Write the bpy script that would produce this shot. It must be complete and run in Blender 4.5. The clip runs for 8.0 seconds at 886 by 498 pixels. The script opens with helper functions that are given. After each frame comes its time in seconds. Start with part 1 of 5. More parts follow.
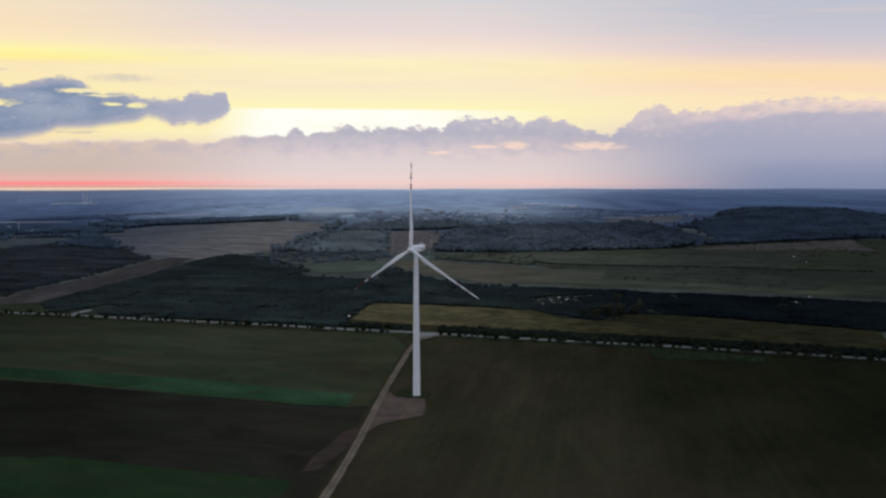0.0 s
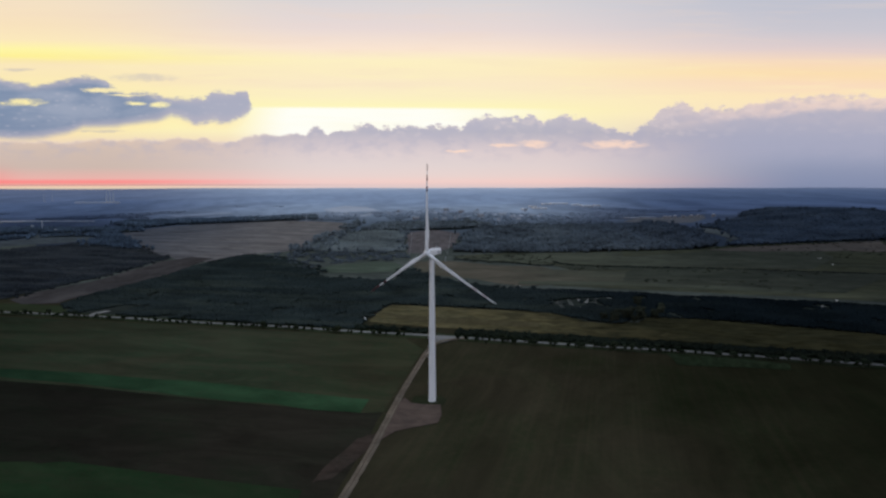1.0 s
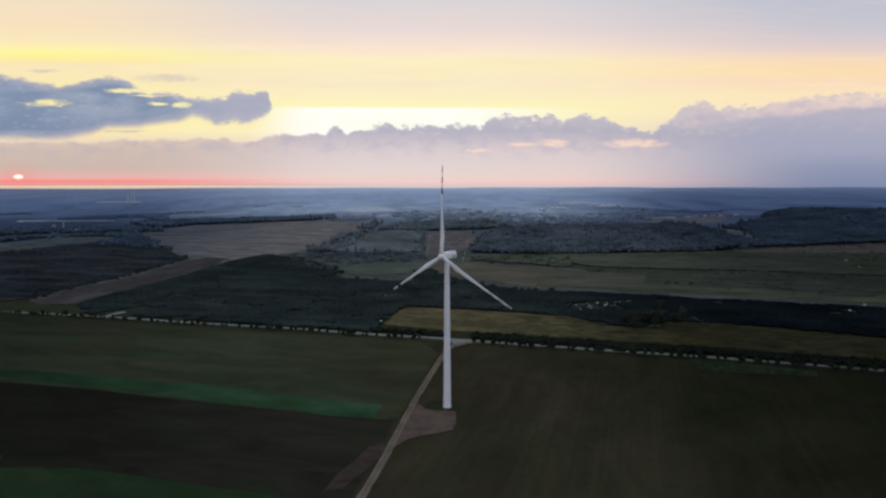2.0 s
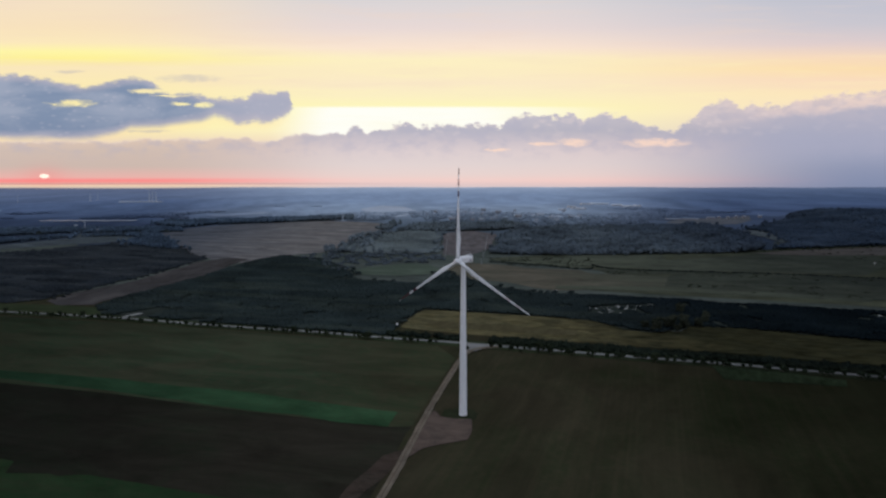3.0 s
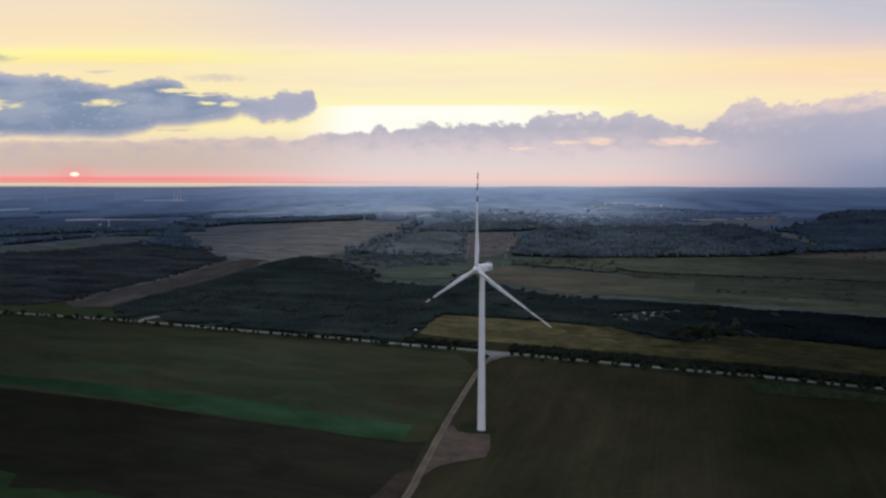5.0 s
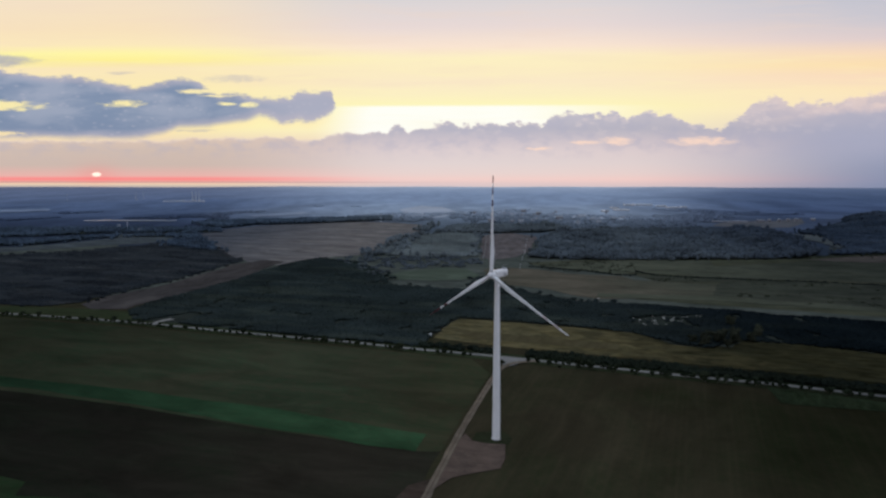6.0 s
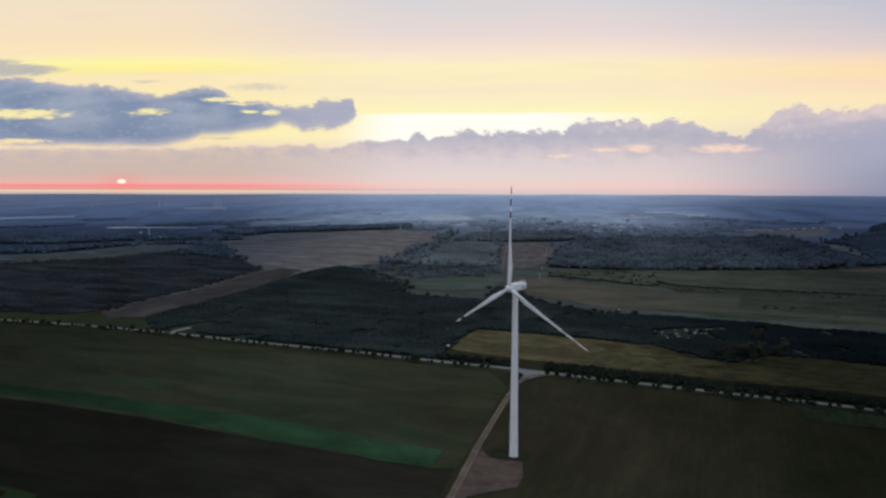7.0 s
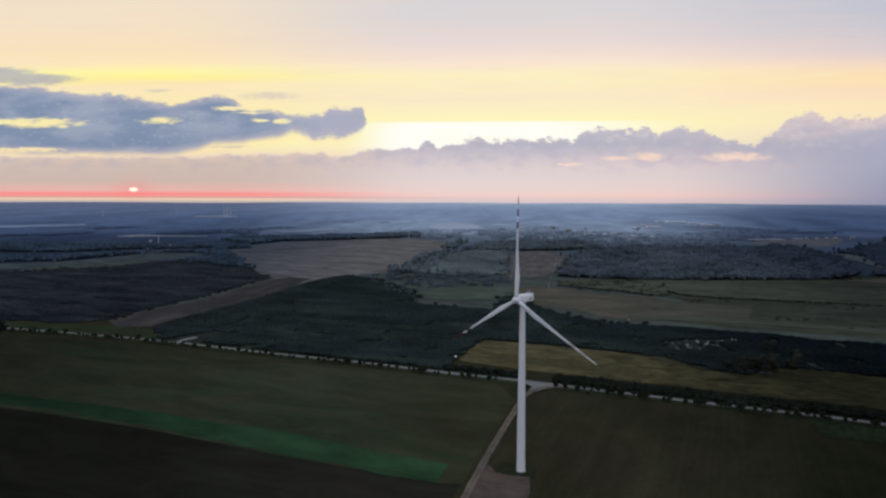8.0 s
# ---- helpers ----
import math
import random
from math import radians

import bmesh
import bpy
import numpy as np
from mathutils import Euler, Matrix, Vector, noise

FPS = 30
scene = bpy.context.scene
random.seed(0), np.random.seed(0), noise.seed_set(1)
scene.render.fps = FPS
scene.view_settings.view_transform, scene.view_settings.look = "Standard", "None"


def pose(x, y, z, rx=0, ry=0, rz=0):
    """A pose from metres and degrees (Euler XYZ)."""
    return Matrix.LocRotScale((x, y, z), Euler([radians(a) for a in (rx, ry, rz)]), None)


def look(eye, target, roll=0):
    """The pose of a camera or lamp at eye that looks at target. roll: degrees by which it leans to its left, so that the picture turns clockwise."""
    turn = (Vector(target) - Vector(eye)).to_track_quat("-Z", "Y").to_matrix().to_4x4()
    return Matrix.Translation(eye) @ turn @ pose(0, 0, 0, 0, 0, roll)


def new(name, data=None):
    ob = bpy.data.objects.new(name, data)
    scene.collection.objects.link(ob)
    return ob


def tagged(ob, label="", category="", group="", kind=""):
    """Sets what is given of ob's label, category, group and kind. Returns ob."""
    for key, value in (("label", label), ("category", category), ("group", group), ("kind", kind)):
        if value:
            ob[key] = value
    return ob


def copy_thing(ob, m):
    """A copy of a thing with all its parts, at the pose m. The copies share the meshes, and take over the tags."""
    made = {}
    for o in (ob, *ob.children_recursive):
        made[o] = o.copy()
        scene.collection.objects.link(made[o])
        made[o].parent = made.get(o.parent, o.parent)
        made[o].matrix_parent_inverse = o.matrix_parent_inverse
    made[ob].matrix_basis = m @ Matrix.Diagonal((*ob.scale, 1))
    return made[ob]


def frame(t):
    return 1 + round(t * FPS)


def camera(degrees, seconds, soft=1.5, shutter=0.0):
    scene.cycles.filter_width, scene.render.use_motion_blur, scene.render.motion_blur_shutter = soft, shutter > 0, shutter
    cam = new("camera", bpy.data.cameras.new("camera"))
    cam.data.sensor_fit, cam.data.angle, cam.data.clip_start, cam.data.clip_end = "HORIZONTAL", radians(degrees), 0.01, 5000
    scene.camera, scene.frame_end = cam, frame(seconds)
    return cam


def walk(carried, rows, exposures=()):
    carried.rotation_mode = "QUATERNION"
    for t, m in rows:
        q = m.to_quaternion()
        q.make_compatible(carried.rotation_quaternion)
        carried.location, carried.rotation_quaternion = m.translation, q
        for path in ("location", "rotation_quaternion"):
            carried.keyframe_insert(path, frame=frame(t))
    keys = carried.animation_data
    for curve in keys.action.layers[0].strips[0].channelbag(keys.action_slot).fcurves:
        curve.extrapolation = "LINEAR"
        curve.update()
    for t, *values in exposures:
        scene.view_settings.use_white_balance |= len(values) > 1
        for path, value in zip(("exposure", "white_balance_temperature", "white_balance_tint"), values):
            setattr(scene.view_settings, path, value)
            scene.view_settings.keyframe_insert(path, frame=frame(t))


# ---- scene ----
cam = camera(64.3, 8.0, soft=2.5)

# time, place, heading (degrees east of north), pitch, lean
PATH = [
    (0.0, (-27.13, -375.29, 113.44), 6.339, -5.034, -0.113),
    (0.5, (-25.83, -372.02, 114.53), 5.530, -5.112, -0.130),
    (1.0, (-24.78, -368.36, 115.42), 4.756, -5.143, -0.090),
    (1.5, (-23.58, -364.61, 116.08), 3.990, -5.146, -0.089),
    (2.8, (-20.81, -354.13, 117.95), 1.977, -5.251, -0.078),
    (3.0, (-20.45, -352.43, 118.31), 1.658, -5.232, -0.060),
    (3.5, (-19.70, -348.86, 119.10), 0.916, -5.240, 0.005),
    (4.0, (-18.91, -345.32, 119.78), 0.169, -5.243, 0.041),
    (4.2, (-18.63, -343.88, 120.02), 0.120, -5.262, 0.060),
    (5.3, (-17.09, -335.01, 121.75), -0.602, -5.345, 0.020),
    (5.5, (-16.78, -333.34, 122.06), -0.926, -5.330, 0.022),
    (6.0, (-16.14, -329.58, 122.89), -1.647, -5.329, 0.040),
    (6.5, (-15.60, -326.15, 123.80), -2.403, -5.134, 0.070),
    (7.0, (-14.97, -323.37, 124.67), -3.272, -4.744, 0.126),
    (7.5, (-14.31, -320.93, 125.13), -4.023, -4.355, 0.174),
    (7.7, (-14.04, -319.97, 125.27), -4.050, -4.253, 0.180),
    (8.0, (-13.64, -318.40, 125.40), -4.054, -4.073, 0.170),
]


def aim(eye, heading, pitch, lean):
    h, p = radians(heading), radians(pitch)
    way = Vector((math.sin(h) * math.cos(p), math.cos(h) * math.cos(p), math.sin(p)))
    return look(eye, Vector(eye) + way * 100, lean)


walk(cam, [(t, aim(eye, h, p, r)) for t, eye, h, p, r in PATH])

# ---- light ----
SUN_AZ, SUN_EL = -27.7, 0.62


def lin(r, g, b):
    """Linear colour of a display colour."""
    return tuple(v / 12.92 if v <= 0.04045 else ((v + 0.055) / 1.055) ** 2.4 for v in (r / 255, g / 255, b / 255))


class Graph:
    """Short spelling for shader nodes: numbers or sockets in, sockets out."""

    def __init__(self, tree):
        self.tree = tree

    def put(self, socket, value):
        if isinstance(value, bpy.types.NodeSocket):
            self.tree.links.new(value, socket)
        elif isinstance(value, tuple) and len(value) == 3 and socket.type == "RGBA":
            socket.default_value = (*value, 1)
        else:
            socket.default_value = value

    def node(self, kind, **settings):
        return self.tree.nodes.new(kind)

    def math(self, op, a, b=0.0, c=0.0):
        n = self.tree.nodes.new("ShaderNodeMath")
        n.operation = op
        for s, v in zip(n.inputs, (a, b, c)):
            self.put(s, v)
        return n.outputs[0]

    def step(self, lo, hi, x):
        n = self.tree.nodes.new("ShaderNodeMapRange")
        n.interpolation_type = "SMOOTHSTEP"
        self.put(n.inputs[0], x)
        n.inputs[1].default_value, n.inputs[2].default_value = lo, hi
        return n.outputs[0]

    def mix(self, f, a, b, blend="MIX"):
        n = self.tree.nodes.new("ShaderNodeMix")
        n.data_type, n.blend_type = "RGBA", blend
        self.put(n.inputs[0], f)
        self.put(n.inputs[6], a)
        self.put(n.inputs[7], b)
        return n.outputs[2]

    def ramp(self, x, stops, smooth=False):
        n = self.tree.nodes.new("ShaderNodeValToRGB")
        n.color_ramp.interpolation = "EASE" if smooth else "LINEAR"
        el = n.color_ramp.elements
        while len(el) < len(stops):
            el.new(0.5)
        for e, (p, col) in zip(el, sorted(stops)):
            e.position = p
        for e, (p, col) in zip(el, sorted(stops)):
            e.color = (*col, 1) if isinstance(col, tuple) else (col, col, col, 1)
        self.put(n.inputs[0], x)
        return n.outputs[0]

    def noise(self, vec, scale, detail=4, rough=0.55, distort=0.0):
        n = self.tree.nodes.new("ShaderNodeTexNoise")
        self.put(n.inputs["Vector"], vec)
        n.inputs["Scale"].default_value, n.inputs["Detail"].default_value = scale, detail
        n.inputs["Roughness"].default_value, n.inputs["Distortion"].default_value = rough, distort
        return n.outputs["Fac"]

    def combine(self, x, y, z=0.0):
        n = self.tree.nodes.new("ShaderNodeCombineXYZ")
        for s, v in zip(n.inputs, (x, y, z)):
            self.put(s, v)
        return n.outputs[0]

    def split(self, v):
        n = self.tree.nodes.new("ShaderNodeSeparateXYZ")
        self.put(n.inputs[0], v)
        return n.outputs

    def mapped(self, v, scale, turn=0.0):
        n = self.tree.nodes.new("ShaderNodeMapping")
        self.put(n.inputs[0], v)
        n.inputs[2].default_value = (0, 0, turn)
        m = self.tree.nodes.new("ShaderNodeVectorMath")
        m.operation = "MULTIPLY"
        self.put(m.inputs[0], n.outputs[0])
        m.inputs[1].default_value = scale
        return m.outputs[0]


MID_AZ = 1.0


def band(a, e):
    """Elevation within the straight bands of a thing seen at azimuth a and true elevation e."""
    return math.degrees(math.atan(math.tan(radians(e)) / max(0.55, math.cos(radians(a - MID_AZ)))))


def sky_ramp(g, el, stops, at=0.0):
    """Colours by elevation in degrees, from -1 to 33; at: the azimuth at which the stops were told."""
    return g.ramp(g.math("DIVIDE", g.math("ADD", el, 1.0), 34.0), [((band(at, e) + 1) / 34, lin(*c)) for e, c in stops if band(at, e) < 33])


def build_world():
    world = bpy.data.worlds.new("evening_sky")
    scene.world = world
    world.use_nodes = True
    t = world.node_tree
    t.nodes.clear()
    g = Graph(t)
    way = g.node("ShaderNodeTexCoord").outputs["Generated"]
    x, y, z = g.split(way)
    az = g.math("MULTIPLY", g.math("ARCTAN2", x, y), 57.2958)
    # elevation is flattened about the middle heading; cloud bands look level from the camera
    ahead = g.math("MAXIMUM", g.math("ADD", g.math("MULTIPLY", y, math.cos(radians(MID_AZ))), g.math("MULTIPLY", x, math.sin(radians(MID_AZ)))), 0.55)
    el = g.math("MULTIPLY", g.math("ARCTANGENT", g.math("DIVIDE", z, ahead)), 57.2958)
    # clear glow by elevation, for the west-south-west, the middle and the north-west
    west = sky_ramp(g, el, [(-1, (150, 140, 150)), (-0.16, (206, 186, 172)), (-0.07, (240, 212, 182)), (0.0, (228, 180, 165)), (0.14, (240, 165, 155)), (0.32, (255, 132, 132)),
                            (0.5, (238, 176, 168)), (1.3, (224, 201, 190)), (3.0, (240, 218, 188)), (4.0, (253, 240, 172)), (6.5, (252, 236, 178)), (8.0, (250, 231, 188)),
                            (8.5, (254, 240, 150)), (9.0, (255, 246, 166)), (9.6, (252, 233, 188)), (10.6, (248, 226, 190)), (12.5, (244, 225, 198)), (20, (232, 222, 216)), (28, (215, 214, 220))], -29)
    mid = sky_ramp(g, el, [(-1, (150, 145, 160)), (-0.2, (200, 194, 202)), (0.0, (222, 198, 198)), (0.3, (246, 196, 190)), (0.7, (232, 200, 196)), (1.6, (222, 202, 198)), (3.0, (238, 214, 194)), (4.3, (253, 243, 200)),
                           (6.1, (254, 247, 188)), (7.0, (252, 240, 196)), (8.0, (251, 234, 200)), (9.0, (252, 237, 196)), (9.8, (253, 240, 196)), (10.7, (250, 229, 210)),
                           (12.2, (232, 217, 214)), (14.2, (218, 213, 215)), (20, (212, 210, 217)), (30, (206, 209, 220))])
    north = sky_ramp(g, el, [(-1, (130, 135, 155)), (-0.2, (165, 166, 190)), (0.3, (180, 174, 194)), (3.0, (205, 188, 194)), (5.0, (248, 226, 196)), (6.3, (252, 230, 188)),
                             (7.2, (250, 220, 190)), (8.0, (252, 223, 176)), (8.8, (247, 218, 190)), (9.6, (224, 206, 205)), (11.0, (202, 199, 208)), (12.5, (192, 194, 207)), (20, (192, 196, 212)), (28, (196, 203, 218))], 30)
    col = g.mix(g.step(-27.0, -4.0, az), west, mid)
    col = g.mix(g.step(6.0, 33.0, az), col, north)
    # thin streaks of high cloud
    flat = g.combine(g.math("MULTIPLY", az, 0.06), g.math("MULTIPLY", el, 0.7))
    streak = g.noise(flat, 1.7, 5, 0.6, 0.3)
    high = g.math("MULTIPLY", g.step(0.46, 0.72, streak), g.step(6.3, 8.0, el))
    col = g.mix(g.math("MULTIPLY", high, 0.22), col, lin(240, 214, 196))
    pale = g.math("MULTIPLY", g.step(0.5, 0.72, g.noise(flat, 2.6, 4, 0.6, 0.2)), g.math("MULTIPLY", g.step(6.0, 7.5, el), g.math("SUBTRACT", 1.0, g.step(9.5, 11.0, el))))
    col = g.mix(g.math("MULTIPLY", pale, 0.25), col, lin(255, 246, 190))
    # the unseen side of the dome, brightened lilac to light the tower's near side
    back = sky_ramp(g, el, [(-1, (150, 155, 170)), (0, (205, 205, 218)), (8, (225, 215, 222)), (20, (208, 210, 222)), (30, (200, 207, 222))])
    far = g.math("ABSOLUTE", az)
    col = g.mix(g.step(45.0, 110.0, far), col, back)
    # bright slot of clear sky over the bank
    slot = g.math("MULTIPLY", g.math("SUBTRACT", 1.0, g.step(6.02, 6.3, el)), g.math("MULTIPLY", g.step(-12.5, -7.0, az), g.math("SUBTRACT", 1.0, g.step(3.0, 17.0, az))))
    col = g.mix(g.math("MULTIPLY", slot, g.math("ADD", 0.6, g.math("MULTIPLY", streak, 0.7))), col, (1.0, 1.0, 0.93))
    # cloud bank over the horizon, with heaped tops
    puff = g.combine(g.math("MULTIPLY", az, 0.55), g.math("MULTIPLY", el, 0.9))
    heap = g.noise(puff, 1.0, 4, 0.5)

    def lobes(scale):
        n = g.node("ShaderNodeTexVoronoi")
        n.feature = "SMOOTH_F1"
        n.inputs["Scale"].default_value, n.inputs["Smoothness"].default_value = scale, 0.12
        g.put(n.inputs["Vector"], puff)
        return g.math("SUBTRACT", 0.42, n.outputs["Distance"])

    knob = g.math("ADD", g.math("ADD", g.math("MULTIPLY", lobes(2.1), 0.75), g.math("MULTIPLY", lobes(4.8), 0.4)), g.math("MULTIPLY", lobes(10.5), 0.22))
    WEST_TOPS = [(-40, 3.6), (-31, 3.6), (-25.4, 3.6), (-22.8, 3.47), (-21.3, 3.78), (-20.1, 3.65), (-18.3, 3.73), (-16.9, 3.6), (-16, 4.0), (-15.2, 3.87), (-14.4, 3.78), (-13.8, 3.96), (-13.1, 3.56), (-11.6, 3.51), (-10.9, 3.87),
                 (-9.8, 4.18), (-9.2, 4.23), (-8.3, 4.05), (-6.9, 4.36), (-6.3, 4.05), (-5.9, 4.5), (-5.6, 4.75), (-5.2, 4.8), (-4.9, 4.6), (-4.5, 4.27), (-3.3, 4.63), (-2.7, 4.45), (-2.2, 4.85), (-1.1, 4.99), (-0.1, 4.72)]
    EAST_TOPS = [(-0.1, 4.72), (2.8, 4.98), (3.5, 4.76), (5.3, 5.07), (6.2, 4.9), (6.7, 5.25), (8.2, 5.69), (8.8, 5.87), (9.4, 5.61), (10.6, 5.52), (11.5, 5.69), (12.3, 5.61), (12.8, 5.16), (13.5, 5.52), (13.9, 5.78), (14.6, 5.78),
                 (16.2, 5.47), (17.1, 4.98), (18.3, 4.67), (20, 4.63), (20.8, 5.34), (21.4, 5.91), (21.9, 6.58), (22.7, 7.02), (23.4, 7.02), (24.3, 6.36), (25.1, 6.71), (26.3, 6.4), (28.3, 6.93), (30, 7.19), (33.7, 7.63), (40, 7.4)]

    def contour(points):
        """Elevation of a cloud's edge by azimuth, in degrees."""
        return g.math("MULTIPLY", g.ramp(g.math("DIVIDE", g.math("ADD", az, 42.0), 84.0), [((a + 42) / 84, e / 12) for a, e in points]), 12.0)

    top = g.mix(g.math("GREATER_THAN", az, -0.1), contour(WEST_TOPS), contour(EAST_TOPS))
    puffy = g.math("ADD", 0.35, g.math("MULTIPLY", g.step(-10.0, -4.0, az), 0.5))
    top = g.math("ADD", top, g.math("MULTIPLY", knob, puffy))
    top = g.math("ADD", top, g.math("MULTIPLY", g.math("SUBTRACT", heap, 0.5), 0.2))
    under = g.math("SUBTRACT", top, el)
    bank = g.step(0.0, 1.0, g.math("DIVIDE", g.math("ADD", under, 0.08), g.math("ADD", 0.26, g.math("MULTIPLY", g.step(17.0, 22.0, az), 0.2))))
    bank_mid = sky_ramp(g, el, [(-0.5, (205, 190, 196)), (-0.05, (222, 196, 196)), (0.3, (240, 204, 198)), (0.8, (231, 209, 205)), (1.6, (224, 209, 208)), (2.6, (219, 204, 206)), (3.4, (203, 192, 200)), (4.3, (180, 177, 192)), (5.6, (192, 187, 200))])
    bank_west = sky_ramp(g, el, [(-0.3, (190, 180, 175)), (-0.12, (216, 194, 176)), (-0.06, (242, 212, 180)), (0.0, (222, 174, 164)), (0.16, (240, 160, 152)), (0.32, (255, 134, 134)), (0.5, (234, 180, 172)), (1.3, (204, 184, 174)), (2.4, (206, 187, 177)), (3.4, (222, 198, 180))], -27)
    bank_north = sky_ramp(g, el, [(-0.3, (126, 137, 167)), (0.5, (133, 143, 172)), (2.0, (148, 155, 181)), (3.6, (170, 169, 188)), (5.0, (216, 198, 200)), (6.4, (236, 212, 201))], 28)
    bank_col = g.mix(g.step(-22.0, -3.0, az), bank_west, bank_mid)
    bank_col = g.mix(g.step(12.0, 33.0, az), bank_col, bank_north)
    fold = g.math("MULTIPLY", g.step(0.42, 0.66, g.noise(puff, 1.3, 5, 0.55)), g.step(1.5, 3.6, el))
    bank_col = g.mix(g.math("MULTIPLY", fold, 0.45), bank_col, lin(172, 171, 192))
    shine = g.math("MULTIPLY", g.step(-0.1, 0.28, g.math("ADD", lobes(1.7), g.math("MULTIPLY", lobes(4.2), 0.5))), g.step(3.4, 4.6, el))
    bank_col = g.mix(g.math("MULTIPLY", shine, 0.3), bank_col, lin(228, 212, 212))
    bank_col = g.mix(g.math("MULTIPLY", g.math("SUBTRACT", 1.0, g.step(0.0, 0.3, under)), 0.5), bank_col, lin(240, 222, 212))
    # slate layer in front of the northern end
    low_top = g.math("ADD", contour([(-42, 4), (20, 4.3), (22.4, 4.72), (24.7, 5.38), (26.9, 5.69), (28.3, 5.83), (29.7, 5.87), (30.8, 6.22), (32.7, 6.49), (42, 6.6)]), g.math("MULTIPLY", knob, 0.3))
    slate = g.math("MULTIPLY", g.step(-0.05, 0.5, g.math("SUBTRACT", low_top, el)), g.math("MULTIPLY", g.step(21.0, 29.0, az), g.step(1.0, 3.6, el)))
    bank_col = g.mix(g.math("MULTIPLY", slate, 0.75), bank_col, lin(164, 168, 192))
    lower = g.math("SUBTRACT", 1.0, g.step(60.0, 100.0, far))
    col = g.mix(g.math("MULTIPLY", g.math("MULTIPLY", bank, lower), 0.95), col, bank_col)

    drift = g.combine(g.math("MULTIPLY", az, 0.35), g.math("MULTIPLY", el, 0.8), 7.0)
    az_w = g.math("ADD", az, g.math("MULTIPLY", g.math("SUBTRACT", g.noise(drift, 1.0, 3, 0.5), 0.5), 1.2))
    el_w = g.math("ADD", el, g.math("MULTIPLY", g.math("SUBTRACT", g.noise(drift, 1.1, 4, 0.55, 0.5), 0.5), 0.4))

    ragged = g.noise(g.combine(g.math("MULTIPLY", az, 0.7), g.math("MULTIPLY", el, 2.2), 3.0), 1.6, 5, 0.62, 0.7)

    def blobs(spots, rough):
        out = None
        for a, e, ra, re in spots:
            u = g.math("DIVIDE", g.math("SUBTRACT", az_w, a), ra)
            v = g.math("DIVIDE", g.math("SUBTRACT", el_w, e), re)
            f = g.math("SUBTRACT", 1.0, g.math("ADD", g.math("MULTIPLY", u, u), g.math("MULTIPLY", v, v)))
            out = f if out is None else g.math("SMOOTH_MAX", out, f, 0.25)
        out = g.math("ADD", out, g.math("MULTIPLY", g.math("SUBTRACT", heap, 0.5), rough))
        return g.math("ADD", out, g.math("MULTIPLY", g.math("SUBTRACT", ragged, 0.5), rough * 2.4))

    # lit gaps under the bank
    glow = blobs([(18.2, 3.3, 2.0, 0.34), (12.2, 3.38, 1.1, 0.3), (9.8, 3.25, 1.2, 0.14), (6.0, 2.75, 1.0, 0.12)], 1.7)
    col = g.mix(g.math("MULTIPLY", g.step(-0.8, 1.3, glow), 0.8), col, lin(255, 221, 200))
    # blue-grey cloud in the west, with holes
    upper = contour([(-42, 9.5), (-35.9, 9.41), (-34.6, 9.44), (-32.6, 9.1), (-30.8, 8.68), (-29.1, 8.63), (-27.4, 8.37), (-26, 7.89), (-25.1, 7.81), (-23.8, 7.94), (-22.3, 8.33), (-21.1, 8.42), (-20.3, 8.11), (-19.7, 7.46), (-19, 7.15),
                     (-18, 7.37), (-17, 7.02), (-16, 6.76), (-14.3, 6.93), (-13.6, 6.97), (-13.1, 7.41), (-12.2, 7.33), (-11.7, 7.37), (-11.1, 7.54), (-10.5, 7.24), (-10.2, 6.4), (-9.9, 5.6)])
    lower_edge = contour([(-42, 4.2), (-36, 3.95), (-34, 3.75), (-31, 3.78), (-29.3, 3.69), (-27.6, 3.73), (-24.7, 3.73), (-23, 4.09), (-22, 4.58), (-19.7, 4.63), (-18.3, 4.94), (-17, 5.12), (-16.1, 5.52), (-15.2, 5.34), (-14.4, 4.94),
                          (-13.1, 5.16), (-12.3, 4.94), (-11.3, 5.21), (-10.5, 5.7), (-10.2, 6.3), (-9.9, 6.9)])
    lumps = g.math("ADD", g.math("ADD", 0.12, g.math("MULTIPLY", knob, 0.42)), g.math("MULTIPLY", g.math("SUBTRACT", ragged, 0.5), 0.7))
    over = g.math("SUBTRACT", el_w, lower_edge)
    depth = g.math("SMOOTH_MIN", g.math("SUBTRACT", upper, el_w), over, 0.2)
    # warm light that spills round its lower side
    spill = g.math("MULTIPLY", g.step(-0.9, 0.0, depth), g.math("SUBTRACT", 1.0, g.step(4.6, 5.8, el)))
    col = g.mix(g.math("MULTIPLY", g.math("MULTIPLY", spill, g.step(3.3, 3.8, el)), 0.4), col, lin(255, 226, 178))
    east_end = g.step(-17.0, -14.0, az)
    body = g.math("MULTIPLY", g.step(-0.08, 0.34, g.math("ADD", g.math("SUBTRACT", upper, el_w), lumps)), g.step(-0.32, 0.3, g.math("ADD", over, g.math("MULTIPLY", lumps, east_end))))
    hole = blobs([(-25.7, 6.42, 1.3, 0.3), (-20.6, 7.36, 1.3, 0.18), (-18.6, 6.4, 0.7, 0.14), (-16.8, 6.3, 0.8, 0.26), (-33.6, 6.3, 2.5, 0.42), (-37.5, 6.4, 2.6, 0.36), (-34.3, 4.05, 2.2, 0.22), (-19.0, 7.02, 1.5, 0.09)], 1.5)
    body = g.math("MULTIPLY", body, g.math("SUBTRACT", 1.0, g.math("MULTIPLY", g.step(-0.55, 0.95, hole), 0.95)))
